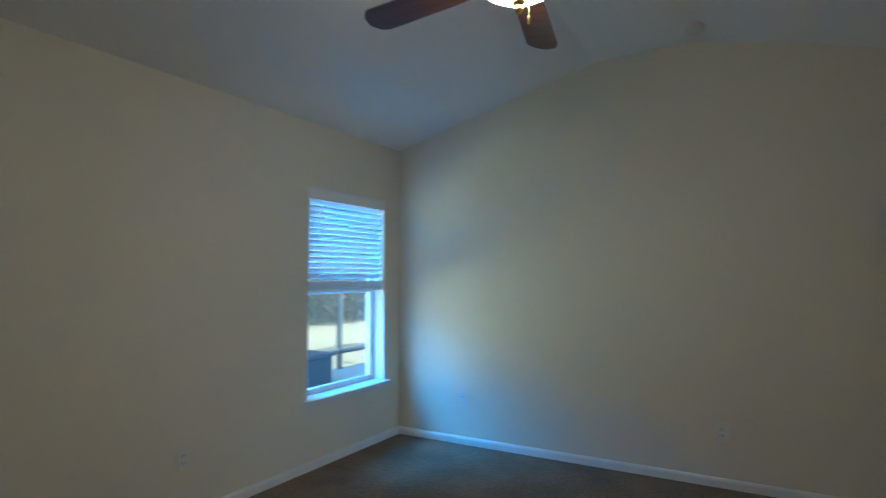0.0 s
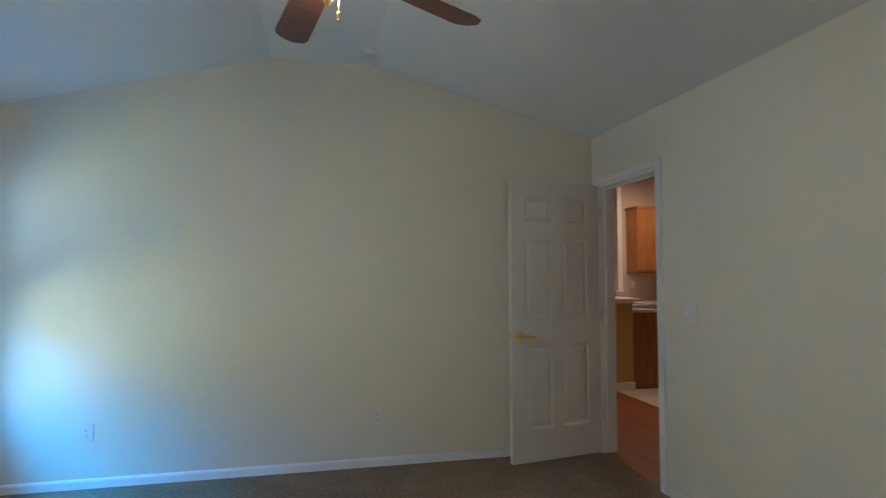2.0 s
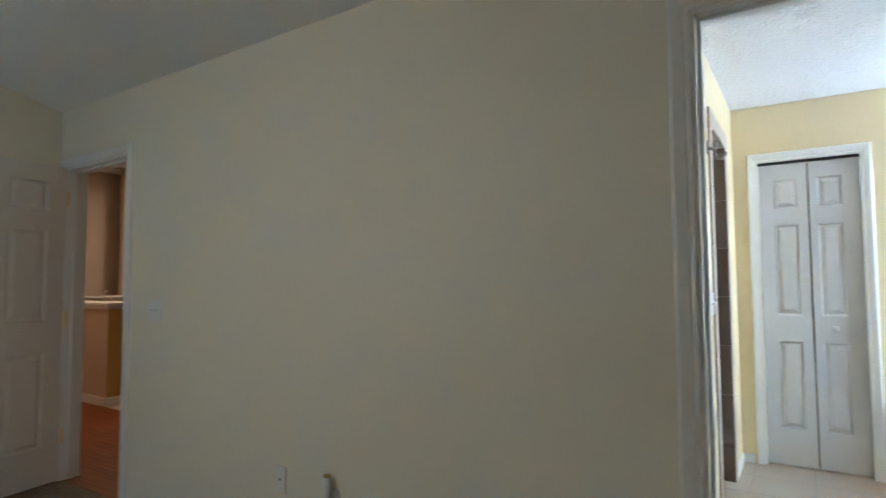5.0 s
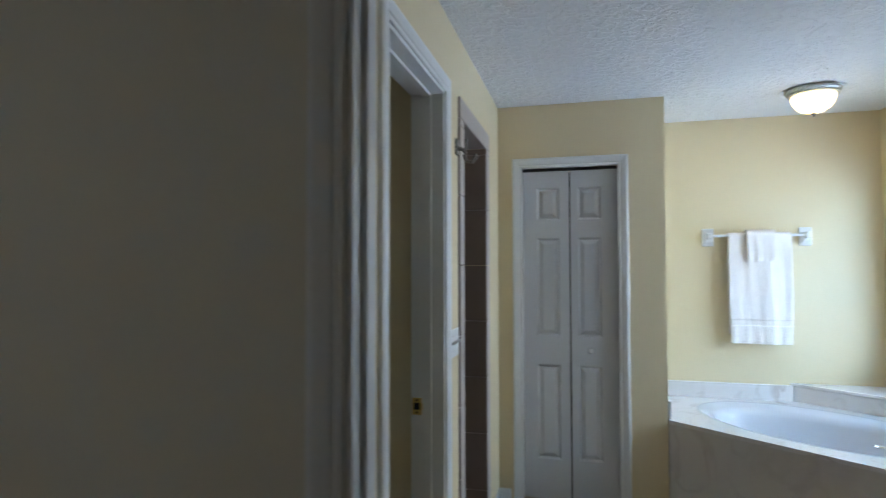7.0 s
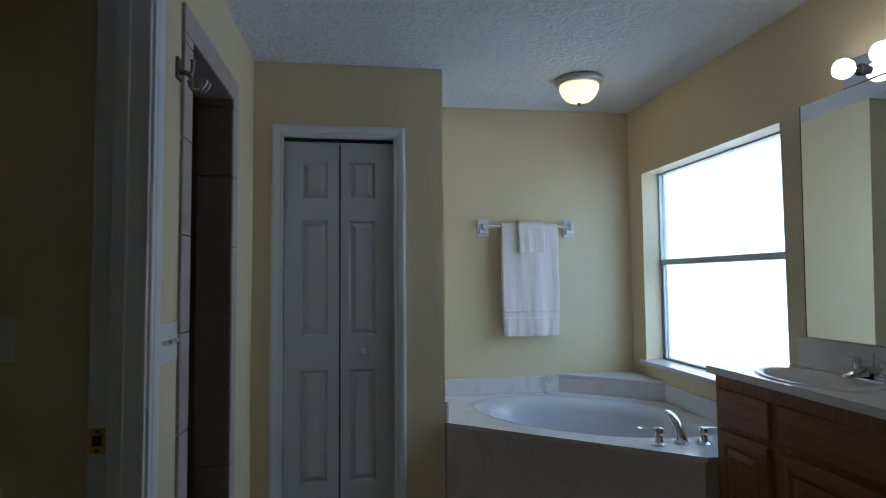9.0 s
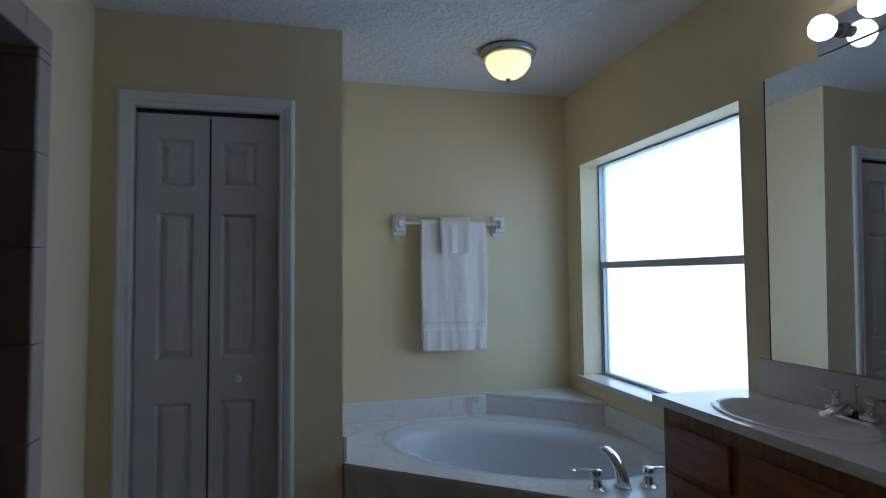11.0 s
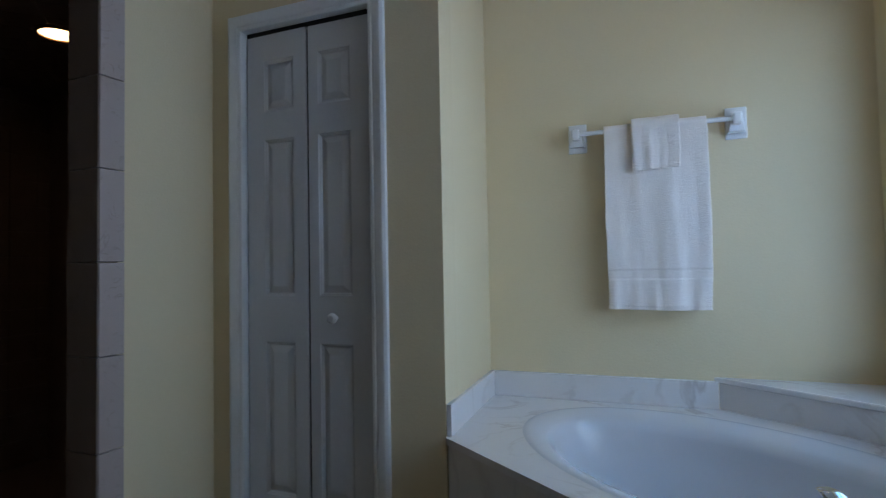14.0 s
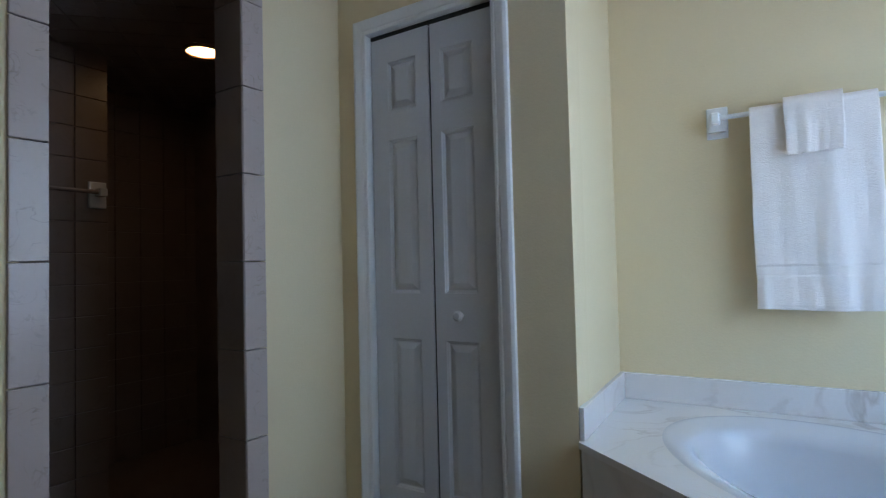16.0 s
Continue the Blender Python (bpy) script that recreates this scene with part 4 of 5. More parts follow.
part("reveal", boxes((X0, X0 + 0.010, BWY + 0.05, SOY + 0.001, Z0 + 0.02, Z1 - 0.010), (X1 - 0.010, X1, BWY + 0.05, SOY + 0.001, Z0 + 0.02, Z1 - 0.010),
                     (X0, X1, BWY + 0.05, SOY + 0.001, Z1 - 0.010, Z1)), BATH_PAINT, bw)
part("window_sill", boxes((X0 - 0.03, X1 + 0.035, BWY + 0.045, SOY + 0.030, 0.738, 0.766), bevel=0.006), MARBLE, bw, "white marble sill")

# ---- towel rail ----
rail = thing("towel_rail", (TWX, -5.38, 1.64), "white ceramic towel rail holding two towels", "towel rail")
for y in (-5.082, -5.678):
    h = part("holder", boxes((TWX - 0.012, TWX, y - 0.038, y + 0.038, 1.578, 1.70), bevel=0.004), CERAMIC, rail)
    bm = prism([(y - 0.030, 1.60), (y + 0.030, 1.60), (y + 0.018, 1.668), (y - 0.018, 1.668)], 0.0, 0.03, bevel=0.003)
    bm.transform(Matrix(((0, 0, -1, TWX - 0.011), (1, 0, 0, 0), (0, 1, 0, 0), (0, 0, 0, 1))))
    part("holder_foot", bm, CERAMIC, h)
    part("holder_post", boxes((TWX - 0.080, TWX - 0.035, y - 0.015, y + 0.015, 1.625, 1.668), bevel=0.006), CERAMIC, h)
part("bar", tube([(TWX - 0.060, -5.09, 1.647), (TWX - 0.060, -5.67, 1.647)], 0.0095, 16), CERAMIC, rail, "", True)


def draped(name, y0, y1, front, back, radius, label, fold, seed, bands=()):
    """A cloth folded over the rail: rows run up its back, over the bar and down its front."""
    cx, cz = TWX - 0.060, 1.647
    path = []
    rows_b, rows_f = 30, 190
    for i in range(rows_b):
        path.append((cx + radius, back + (cz - back) * i / rows_b, 0.3))
    for i in range(9):
        a = math.pi * i / 8
        path.append((cx + radius * math.cos(a), cz + radius * math.sin(a), 0.0))
    for i in range(1, rows_f + 1):
        t = i / rows_f
        path.append((cx - radius - 0.004 * t, cz + (front - cz) * t, t))
    rough = random.Random(seed)
    bm = bmesh.new()
    cols = round(abs(y1 - y0) / 0.0034)
    grid = []
    for x, z, t in path:
        row = []
        for j in range(cols + 1):
            u = j / cols
            y = y0 + (y1 - y0) * u
            w = min(1.0, t * 2.2)
            dx = fold * w * (math.sin(u * 11 + seed) * 0.5 + math.sin(u * 21 + seed * 2 + z * 3) * 0.35 + 1.1 * noise.noise((u * 5, z * 2.2, seed))
                             + 0.35 * noise.noise((u * 13, z * 3, seed)))
            if t > 0.8 and bands:
                dx += (t - 0.8) * 0.014 * math.sin(u * 30 + 2 * noise.noise((u * 6, 0, seed)))
            sag = 0.002 * t * math.sin(u * 5 + seed)
            for zb, depth in bands:
                if abs(z - zb) < (0.020 if zb > 1 else 0.007):
                    dx += depth + 0.0006 * math.sin(y * 900)
            y += 0.010 * t * (0.5 - u) * math.sin(seed + z * 4) - 0.012 * t * u * (1 - t) + 0.003 * noise.noise((z * 9, u, seed))
            pile = 0.0005 * noise.noise((y * 110, z * 55, seed)) + rough.uniform(-0.0003, 0.0003)
            row.append(bm.verts.new((x - dx + pile, y, z + sag * (t > 0.9) + pile * 0.5)))
        grid.append(row)
    for a, b in zip(grid, grid[1:]):
        for j in range(cols):
            bm.faces.new((a[j], a[j + 1], b[j + 1], b[j]))
    ob = part(name, bm, TERRY, None, "", True)
    sol = ob.modifiers.new("thickness", "SOLIDIFY")
    sol.thickness, sol.offset = 0.007, 0
    return tagged(ob, label, "towel")


draped("bath_towel", -5.196, -5.574, 0.928, 0.985, 0.018, "white terry bath towel folded over the rail", 0.007, 1.7,
       bands=((1.066, -0.0025), (0.934, -0.0015)))
draped("wash_cloth", -5.303, -5.478, 1.474, 1.50, 0.036, "small white washcloth laid over the bath towel", 0.004, 4.1)

# ---- vanity ----
VX0, VX1, VF, VT = 1.075, 1.962, -5.782, 0.925
vanity = thing("vanity_cabinet", (1.5, -5.9, 0), "dark stained oak vanity with drawer and doors", "cabinet")
part("body", boxes((VX0, VX1, SOY + 0.002, VF, 0.09, 0.70), (VX0, VX1, VF - 0.02, VF, 0.70, VT - 0.032), (VX0, VX0 + 0.02, SOY + 0.002, VF - 0.02, 0.70, VT - 0.032), (VX1 - 0.02, VX1, SOY + 0.002, VF - 0.02, 0.70, VT - 0.032), (VX0, VX1, SOY + 0.002, VF - 0.06, 0, 0.09)), VANITY_OAK, vanity)


def oak_front(name, x0, x1, z0, z1, panel=True):
    bm = boxes((x0, x1, VF, VF + 0.018, z0, z1), bevel=0.005)
    fr = part(name, bm, VANITY_OAK if panel else VANITY_RAIL, vanity)
    if panel:
        bm = raised_panel(x0 + 0.052, x1 - 0.052, z0 + 0.052, z1 - 0.052, 0, 0.007)
        bm.transform(Matrix.Translation((0, VF + 0.0264, 0)) @ Matrix.Diagonal((1, -1, 1, 1)))
        part("panel", bm, VANITY_OAK, fr)
        for b, mt in (((x0 + 0.004, x0 + 0.05, VF + 0.018, VF + 0.0225, z0 + 0.004, z1 - 0.004), VANITY_OAK), ((x1 - 0.05, x1 - 0.004, VF + 0.018, VF + 0.0225, z0 + 0.004, z1 - 0.004), VANITY_OAK),
                      ((x0 + 0.05, x1 - 0.05, VF + 0.018, VF + 0.0225, z0 + 0.004, z0 + 0.05), VANITY_RAIL), ((x0 + 0.05, x1 - 0.05, VF + 0.018, VF + 0.0225, z1 - 0.05, z1 - 0.004), VANITY_RAIL)):
            part("rail", boxes(b, bevel=0.0015), mt, fr)
    return fr


oak_front("drawer", 1.635, 1.935, 0.700, 0.840, False)
oak_front("door", 1.635, 1.935, 0.13, 0.672)
oak_front("false_front", 1.125, 1.585, 0.700, 0.840, False)
oak_front("door", 1.125, 1.585, 0.13, 0.672)

SXC, SYC = 1.59, -5.938
top = thing("sink_countertop", (1.5, -5.9, VT), "white cultured marble vanity top with moulded oval sink", "countertop")
bm = bmesh.new()
CXA, CXB, CYA, CYB = VX0 - 0.015, VX1 + 0.022, SOY + 0.001, VF + 0.030
n2 = 72
ring0, ring1 = [], []
for k in range(n2):
    t = 2 * math.pi * k / n2
    dx, dy = math.cos(t), math.sin(t)
    u = min(((CXB - SXC) / dx if dx > 1e-6 else 9), ((CXA - SXC) / dx if dx < -1e-6 else 9), ((CYB - SYC) / dy if dy > 1e-6 else 9), ((CYA - SYC) / dy if dy < -1e-6 else 9))
    ring0.append(bm.verts.new((SXC + dx * u, SYC + dy * u, VT)))
for cx in (CXA, CXB):
    for cy in (CYA, CYB):
        v = min(ring0, key=lambda o: (o.co - Vector((cx, cy, VT))).length)
        v.co = (cx, cy, VT)
prof = ((0.262, 0.160, 0.0), (0.256, 0.156, 0.006), (0.246, 0.150, 0.007), (0.236, 0.147, 0.001), (0.222, 0.136, -0.006), (0.200, 0.120, -0.03), (0.160, 0.095, -0.085), (0.10, 0.06, -0.115), (0.025, 0.02, -0.122))
last = ring0
for a, b, dz in prof:
    cur = [bm.verts.new((SXC + a * math.cos(2 * math.pi * k / n2), SYC + b * math.sin(2 * math.pi * k / n2), VT + dz)) for k in range(n2)]
    for k in range(n2):
        bm.faces.new((last[k], last[(k + 1) % n2], cur[(k + 1) % n2], cur[k]))
    last = cur
bm.faces.new(last)
lo = [bm.verts.new((v.co.x, v.co.y, VT - 0.030)) for v in ring0]
for k in range(n2):
    bm.faces.new((ring0[k], ring0[(k + 1) % n2], lo[(k + 1) % n2], lo[k]))
part("top", bm, MARBLE, top, "", True)
part("backsplash", boxes((CXA, 1.885, SOY + 0.001, SOY + 0.019, VT, 1.049), bevel=0.003), MARBLE, top)
part("drain", lathe([(0.020, 0.0), (0.020, 0.003), (0.012, 0.002), (0, 0.002)], 20, Matrix.Translation((SXC, SYC, VT - 0.1215))), CHROME, top, "", True)
part("side_apron", boxes((VX0 - 0.012, VX0, SOY + 0.002, VF + 0.02, 0.79, VT - 0.030)), MARBLE, top)

lowv = thing("makeup_counter", (0.6, -5.9, 0), "lower oak vanity section with a white marble top", "cabinet")
part("body", boxes((BX + 0.014, VX0 - 0.001, SOY + 0.002, VF - 0.01, 0.09, 0.755), (BX + 0.014, VX0 - 0.001, SOY + 0.002, VF - 0.07, 0.0, 0.09)), VANITY_OAK, lowv)
part("top", boxes((BX + 0.013, VX0 + 0.03, SOY + 0.001, VF + 0.022, 0.757, 0.787), bevel=0.006), MARBLE, lowv)

basin_tap = thing("sink_faucet", (1.56, -6.05, VT), "chrome two-handle sink faucet on the vanity top", "faucet")
FXC, FYC = 1.510, -6.080
part("base_plate", boxes((FXC - 0.078, FXC + 0.078, FYC - 0.022, FYC + 0.024, VT, VT + 0.014), bevel=0.005), CHROME, basin_tap, "", True)
bm = bmesh.new()
rings = []
for dy, top_z, low_z, half_w in ((-0.020, 0.046, 0.012, 0.022), (0.0, 0.056, 0.014, 0.023), (0.030, 0.054, 0.022, 0.021), (0.070, 0.044, 0.024, 0.018), (0.098, 0.033, 0.020, 0.015), (0.104, 0.026, 0.018, 0.012)):
    rings.append([bm.verts.new((FXC + sx * half_w * w, FYC + dy, VT + z)) for sx, z, w in
                  ((-1, low_z, 1.0), (1, low_z, 1.0), (1, (low_z + top_z) / 2, 1.0), (1, top_z, 0.55), (-1, top_z, 0.55), (-1, (low_z + top_z) / 2, 1.0))])
for p, q in zip(rings, rings[1:]):
    for k in range(6):
        bm.faces.new((p[k], p[(k + 1) % 6], q[(k + 1) % 6], q[k]))
bm.faces.new(rings[0])
bm.faces.new(rings[-1])
bmesh.ops.bevel(bm, geom=bm.edges[:], offset=0.002, segments=2, affect="EDGES", profile=0.5)
part("spout", bm, CHROME, basin_tap, "", True)
part("lift_rod", lathe([(0.003, 0), (0.003, 0.05), (0.006, 0.055), (0.004, 0.065), (0, 0.066)], 10, Matrix.Translation((FXC, FYC - 0.014, VT + 0.040))), CHROME, basin_tap, "", True)
for dx, turn in ((0.052, 15), (-0.052, 165)):
    body = part("valve_body", boxes((FXC + dx - 0.021, FXC + dx + 0.021, FYC - 0.021, FYC + 0.021, VT + 0.013, VT + 0.034), bevel=0.005), CHROME, basin_tap, "", True)
    lever_handle(basin_tap, FXC + dx, FYC, VT + 0.030, turn, 0.72)

glass_ob = thing("wall_mirror", (1.05, SOY, 1.04), "large frameless wall mirror above the vanity", "mirror")
bm = boxes((-0.771, 0.771, -0.0025, 0.0025, -0.475, 0.475))  # hung a little out of true
bm.transform(Matrix.Translation((1.024, SOY + 0.027, 1.533)) @ Matrix.Rotation(radians(1.1), 4, "Z") @ Matrix.Rotation(radians(0.8), 4, "X"))
part("mirror_glass", bm, MIRROR, glass_ob)
bm = boxes((0.769, 0.7735, -0.0032, 0.0032, -0.475, 0.475))
bm.transform(Matrix.Translation((1.024, SOY + 0.027, 1.533)) @ Matrix.Rotation(radians(1.1), 4, "Z") @ Matrix.Rotation(radians(0.8), 4, "X"))
part("polished_edge", bm, DARK, glass_ob, "dark cut edge of the mirror")
part("bottom_channel", boxes((0.26, 1.795, SOY + 0.001, SOY + 0.030, 1.050, 1.0575)), ALUMINIUM, glass_ob)

bar = thing("vanity_light_bar", (1.32, SOY, 2.07), "chrome bar light with round lit globe bulbs", "wall lamp")
part("bar", boxes((0.955, 1.590, SOY, SOY + 0.034, 2.012, 2.112), bevel=0.003), CHROME, bar)
for i in range(4):
    x = 1.505 - i * 0.155
    m = Matrix.Translation((x, SOY + 0.034, 2.058)) @ Matrix.Rotation(radians(-90), 4, "X")
    so = part("socket", lathe([(0.022, 0), (0.022, 0.008), (0.017, 0.012), (0.017, 0.036), (0, 0.036)], 20, m), DARK, bar, "dark bulb socket", True)
    part("bulb", lathe([(0.014, 0.034), (0.019, 0.040), (0.032, 0.054), (0.037, 0.073), (0.032, 0.092), (0.018, 0.105), (0, 0.109)], 24, m), BULB, so, "lit white globe bulb", True)

dome = thing("ceiling_lamp", (2.775, -5.53, CEIL), "lit alabaster dome lamp in a satin metal pan", "ceiling lamp")
DM = Matrix.Translation((2.775, -5.53, CEIL)) @ Matrix.Rotation(radians(180), 4, "X") @ Matrix.Diagonal((0.86, 0.86, 1.06, 1))
part("rim", lathe([(0, 0), (0.128, 0), (0.152, 0.004), (0.160, 0.012), (0.158, 0.024), (0.148, 0.030), (0.146, 0.038), (0.134, 0.042), (0.122, 0.040)], 48, DM), PAN, dome, "satin grey metal pan", True)
part("bowl", lathe([(0.126, 0.036), (0.129, 0.052), (0.124, 0.070), (0.112, 0.090), (0.092, 0.110), (0.064, 0.124), (0.034, 0.132), (0, 0.135)], 48, DM), DOME_GLASS, dome, "lit amber alabaster glass bowl", True)
part("finial", lathe([(0.014, 0.132), (0.016, 0.138), (0.008, 0.144), (0.007, 0.152), (0, 0.154)], 16, DM), NICKEL, dome, "", True)

hook = thing("robe_hook", (1.515, SHY, 1.95), "brushed nickel double robe hook", "hook")
bm = prism([(-0.022, -0.034), (0.022, -0.034), (0.024, 0.0), (0.022, 0.034), (-0.022, 0.034), (-0.024, 0.0)], 0, 0.008, bevel=0.002)
bm.transform(Matrix.Translation((1.515, SHY, 1.955)) @ Matrix.Rotation(radians(90), 4, "X"))
part("plate", bm, NICKEL, hook)
part("arm", tube([(1.515, SHY, 1.950), (1.515, SHY - 0.026, 1.945), (1.515, SHY - 0.040, 1.930), (1.515, SHY - 0.036, 1.90)], [0.014, 0.008, 0.007, 0.006]), NICKEL, hook, "", True)
for s in (-1, 1):
    part("prong", tube([(1.515, SHY - 0.034, 1.92), (1.515 + s * 0.006, SHY - 0.046, 1.892), (1.515 + s * 0.013, SHY - 0.070, 1.887), (1.515 + s * 0.017, SHY - 0.086, 1.908), (1.515 + s * 0.017, SHY - 0.086, 1.918)],
                       [0.007, 0.007, 0.006, 0.006, 0.008]), NICKEL, hook, "", True)
part("upper_prong", tube([(1.515, SHY - 0.034, 1.935), (1.515, SHY - 0.044, 1.955), (1.515, SHY - 0.044, 1.980), (1.515, SHY - 0.044, 1.985)], [0.006, 0.006, 0.006, 0.009]), NICKEL, hook, "", True)

# ---- shower fittings ----
can = thing("recessed_light", (2.645, -2.905, 2.2), "lit warm recessed light in the shower ceiling", "downlight")
CM = Matrix.Translation((2.645, -2.905, 2.199)) @ Matrix.Rotation(radians(180), 4, "X")
part("trim_ring", lathe([(0.078, 0), (0.098, 0.0), (0.096, 0.008), (0.080, 0.010), (0.078, 0)], 40, CM), BRONZE, can, "", True)
part("lens", lathe([(0.079, 0.004), (0.05, 0.010), (0, 0.012)], 40, CM), CAN, can, "glowing warm lens", True)
bar2 = thing("shower_towel_bar", (2.0, -2.44, 1.45), "white ceramic towel bar on the shower tiles", "towel rail")
for x in (1.62, 2.362):
    part("bracket", boxes((x - 0.04, x + 0.04, -2.472, -2.4505, 1.435, 1.565), bevel=0.006), CERAMIC, bar2)
    part("bracket_post", boxes((x - 0.018, x + 0.018, -2.53, -2.472, 1.49, 1.53), bevel=0.006), CERAMIC, bar2)
part("bar", tube([(1.62, -2.508, 1.51), (2.362, -2.508, 1.51)], 0.010, 12), ALMOND, bar2, "almond coloured bar", True)

# ---- kitchen seen through the hall door ----
half = thing("half_wall", (1.37, 3.0, 0), "mustard half wall with a white cap", "half wall", kind="structure")
part("wall_body", boxes((1.265, 1.475, 1.90, 3.74, 0, 1.02)), MUSTARD_PAINT, half)
part("wall_face", boxes((1.262, 1.265, 1.903, 3.74, 0, 1.02)), HALL_PAINT, half, "tan side of the half wall")
part("cap_moulding", boxes((1.245, 1.495, 1.885, 3.74, 0.985, 1.02), bevel=0.006), TRIM, half)
part("cap", boxes((1.225, 1.56, 1.86, 3.74, 1.02, 1.055), bevel=0.006), TRIM, half)
part("skirting", boxes((1.248, 1.489, 1.886, 1.90, 0, 0.09), (1.248, 1.262, 1.90, 3.74, 0, 0.09), bevel=0.004), TRIM, half)
kc = thing("kitchen_base_cabinet", (2.2, 2.2, 0), "honey oak kitchen base cabinet end panel", "cabinet")
part("body", boxes((1.478, 3.4, 1.925, 2.5, 0, 0.885), bevel=0.003), KITCHEN_OAK, kc)
kt_top = thing("kitchen_worktop", (2.2, 2.2, 0.885), "white laminate kitchen worktop", "countertop")
part("slab", boxes((1.478, 3.45, 1.895, 2.55, 0.886, 0.925), bevel=0.006), MARBLE, kt_top)
cook = thing("cooktop", (1.95, 2.2, 0.926), "black glass cooktop on the worktop", "cooktop")
part("glass_plate", boxes((1.75, 2.35, 1.99, 2.45, 0.926, 0.936), bevel=0.003), DARK, cook)
back_cab = thing("kitchen_counter", (2.9, 3.45, 0), "honey oak base cabinets along the kitchen wall", "cabinet")
part("body", boxes((2.16, 4.6, 3.20, 3.749, 0, 0.885), bevel=0.003), KITCHEN_OAK, back_cab)
part("top", boxes((2.16, 4.6, 3.17, 3.749, 0.886, 0.925), bevel=0.006), MARBLE, back_cab)
upper = thing("kitchen_wall_cabinet", (2.75, 3.6, 1.35), "honey oak wall cabinet with a framed door", "cabinet")
part("body", boxes((2.50, 3.6, 3.44, 3.749, 1.345, 2.30)), KITCHEN_OAK, upper)
part("cornice", boxes((2.48, 3.62, 3.41, 3.749, 2.30, 2.34), bevel=0.008), KITCHEN_OAK, upper)
dr = part("door", boxes((2.52, 2.92, 3.42, 3.44, 1.37, 2.28), bevel=0.004), KITCHEN_OAK, upper)
bm = raised_panel(2.58, 2.86, 1.43, 2.22, 3.417, 0.004)
part("panel", bm, KITCHEN_OAK, dr)
part("door", boxes((2.94, 3.37, 3.42, 3.44, 1.37, 2.28), bevel=0.004), KITCHEN_OAK, upper)
wall_plate("wall_outlet", turned(2.60, 3.7495, 1.17, 0), "outlet", "white outlet above the kitchen worktop", "outlet")
opening = thing("kitchen_opening", (1.95, 3.75, 1.09), "white trim round the dim kitchen opening", "opening trim", kind="structure")
part("jamb_trim", boxes((2.350, 2.425, 3.735, 3.749, 1.09, 2.84), bevel=0.003), TRIM, opening)
part("jamb_trim", boxes((1.475, 1.550, 3.742, 3.749, 1.09, 2.84), bevel=0.003), TRIM, opening)
part("sill", boxes((1.475, 2.425, 3.70, 3.85, 1.065, 1.089), bevel=0.004), TRIM, opening)
ktap = thing("kitchen_faucet", (1.62, 3.0, 0.925), "chrome gooseneck kitchen faucet behind the half wall", "faucet")
part("gooseneck", tube([(1.75, 2.75, 0.9)] + [(1.75 - 0.09 * math.sin(a), 2.75 + 0.09 - 0.09 * math.cos(a), 1.06 + 0.10 * math.sin(a * 0.5 + 0.0)) for a in [i * math.pi / 8 for i in range(9)]], 0.010, 10), CHROME, ktap, "", True)
ksink = thing("kitchen_counter_return", (1.75, 3.0, 0.88), "white worktop behind the half wall", "countertop")
part("slab", boxes((1.476, 2.10, 2.56, 3.165, 0.886, 0.925), bevel=0.004), MARBLE, ksink)
part("support", boxes((1.476, 2.06, 2.56, 3.165, 0, 0.885)), KITCHEN_OAK, ksink)
# unseen round fixtures, added to carry the hall and kitchen lamps
for x, y, room in ((0.60, 1.75, "hall"), (2.3, 2.75, "kitchen")):
    cl = thing("ceiling_lamp", (x, y, 2.85), "unseen white round ceiling lamp added in the " + room, "ceiling lamp")
    part("base", lathe([(0, 2.85), (0.20, 2.85), (0.20, 2.80), (0.18, 2.78), (0, 2.78)], 32, Matrix.Translation((x, y, 0))), CERAMIC, cl, "", True)

# ---- outdoors ----
structure("ground", boxes((-400, -4.30, -400, 400, -0.40, -0.18), (-4.30, 6.2, 5.4, 400, -0.40, -0.18), (-4.30, 400, -400, -6.32, -0.40, -0.18)), GRASS, "sunlit lawn running to the trees", "ground")
structure("patio", boxes((-7.05, -4.295, -4.5, 6.0, -0.18, -0.06)), CONCRETE, "concrete patio under the window, sky light's blue-green cast in its colour", "patio")
# unseen wall, added so its shadow keeps the sun off the patio
structure("patio_shade_wall", boxes((-4.29, -4.13, 0.125, 6.15, -0.18, 3.2)), HALL_PAINT, "unseen outer wall added to shade the patio", "wall")
porch = thing("porch_screen", (-7.0, 0.5, -0.06), "grey-blue metal porch posts and rails", "porch")
for y in (-3.0, -0.6, 1.45, 2.55, 3.66, 4.77):
    part("post", boxes((-7.03, -6.97, y, y + 0.06, -0.06, 2.6)), BLUE_METAL, porch)
part("chair_rail", boxes((-7.03, -6.97, -3.0, 5.9, 0.17, 0.24)), BLUE_METAL, porch)
part("top_rail", boxes((-7.03, -6.97, -3.0, 5.9, 2.52, 2.6)), BLUE_METAL, porch)
for y0, y1 in ((-0.54, 1.45), (1.51, 2.55), (2.61, 3.66), (3.72, 4.77), (4.83, 5.9)):
    part("screen_panel", boxes((-7.002, -6.998, y0, y1, 0.24, 2.52)), SCREEN, porch, "fine grey insect screen")
planter = thing("patio_planter", (-6.55, 1.12, -0.06), "dark planter box standing on the patio", "planter")
part("tub", boxes((-6.85, -6.3, 0.60, 1.64, -0.06, 0.30), bevel=0.02), BLUE_METAL, planter)
part("rim", boxes((-6.88, -6.27, 0.57, 1.67, 0.30, 0.34), bevel=0.01), BLUE_METAL, planter)

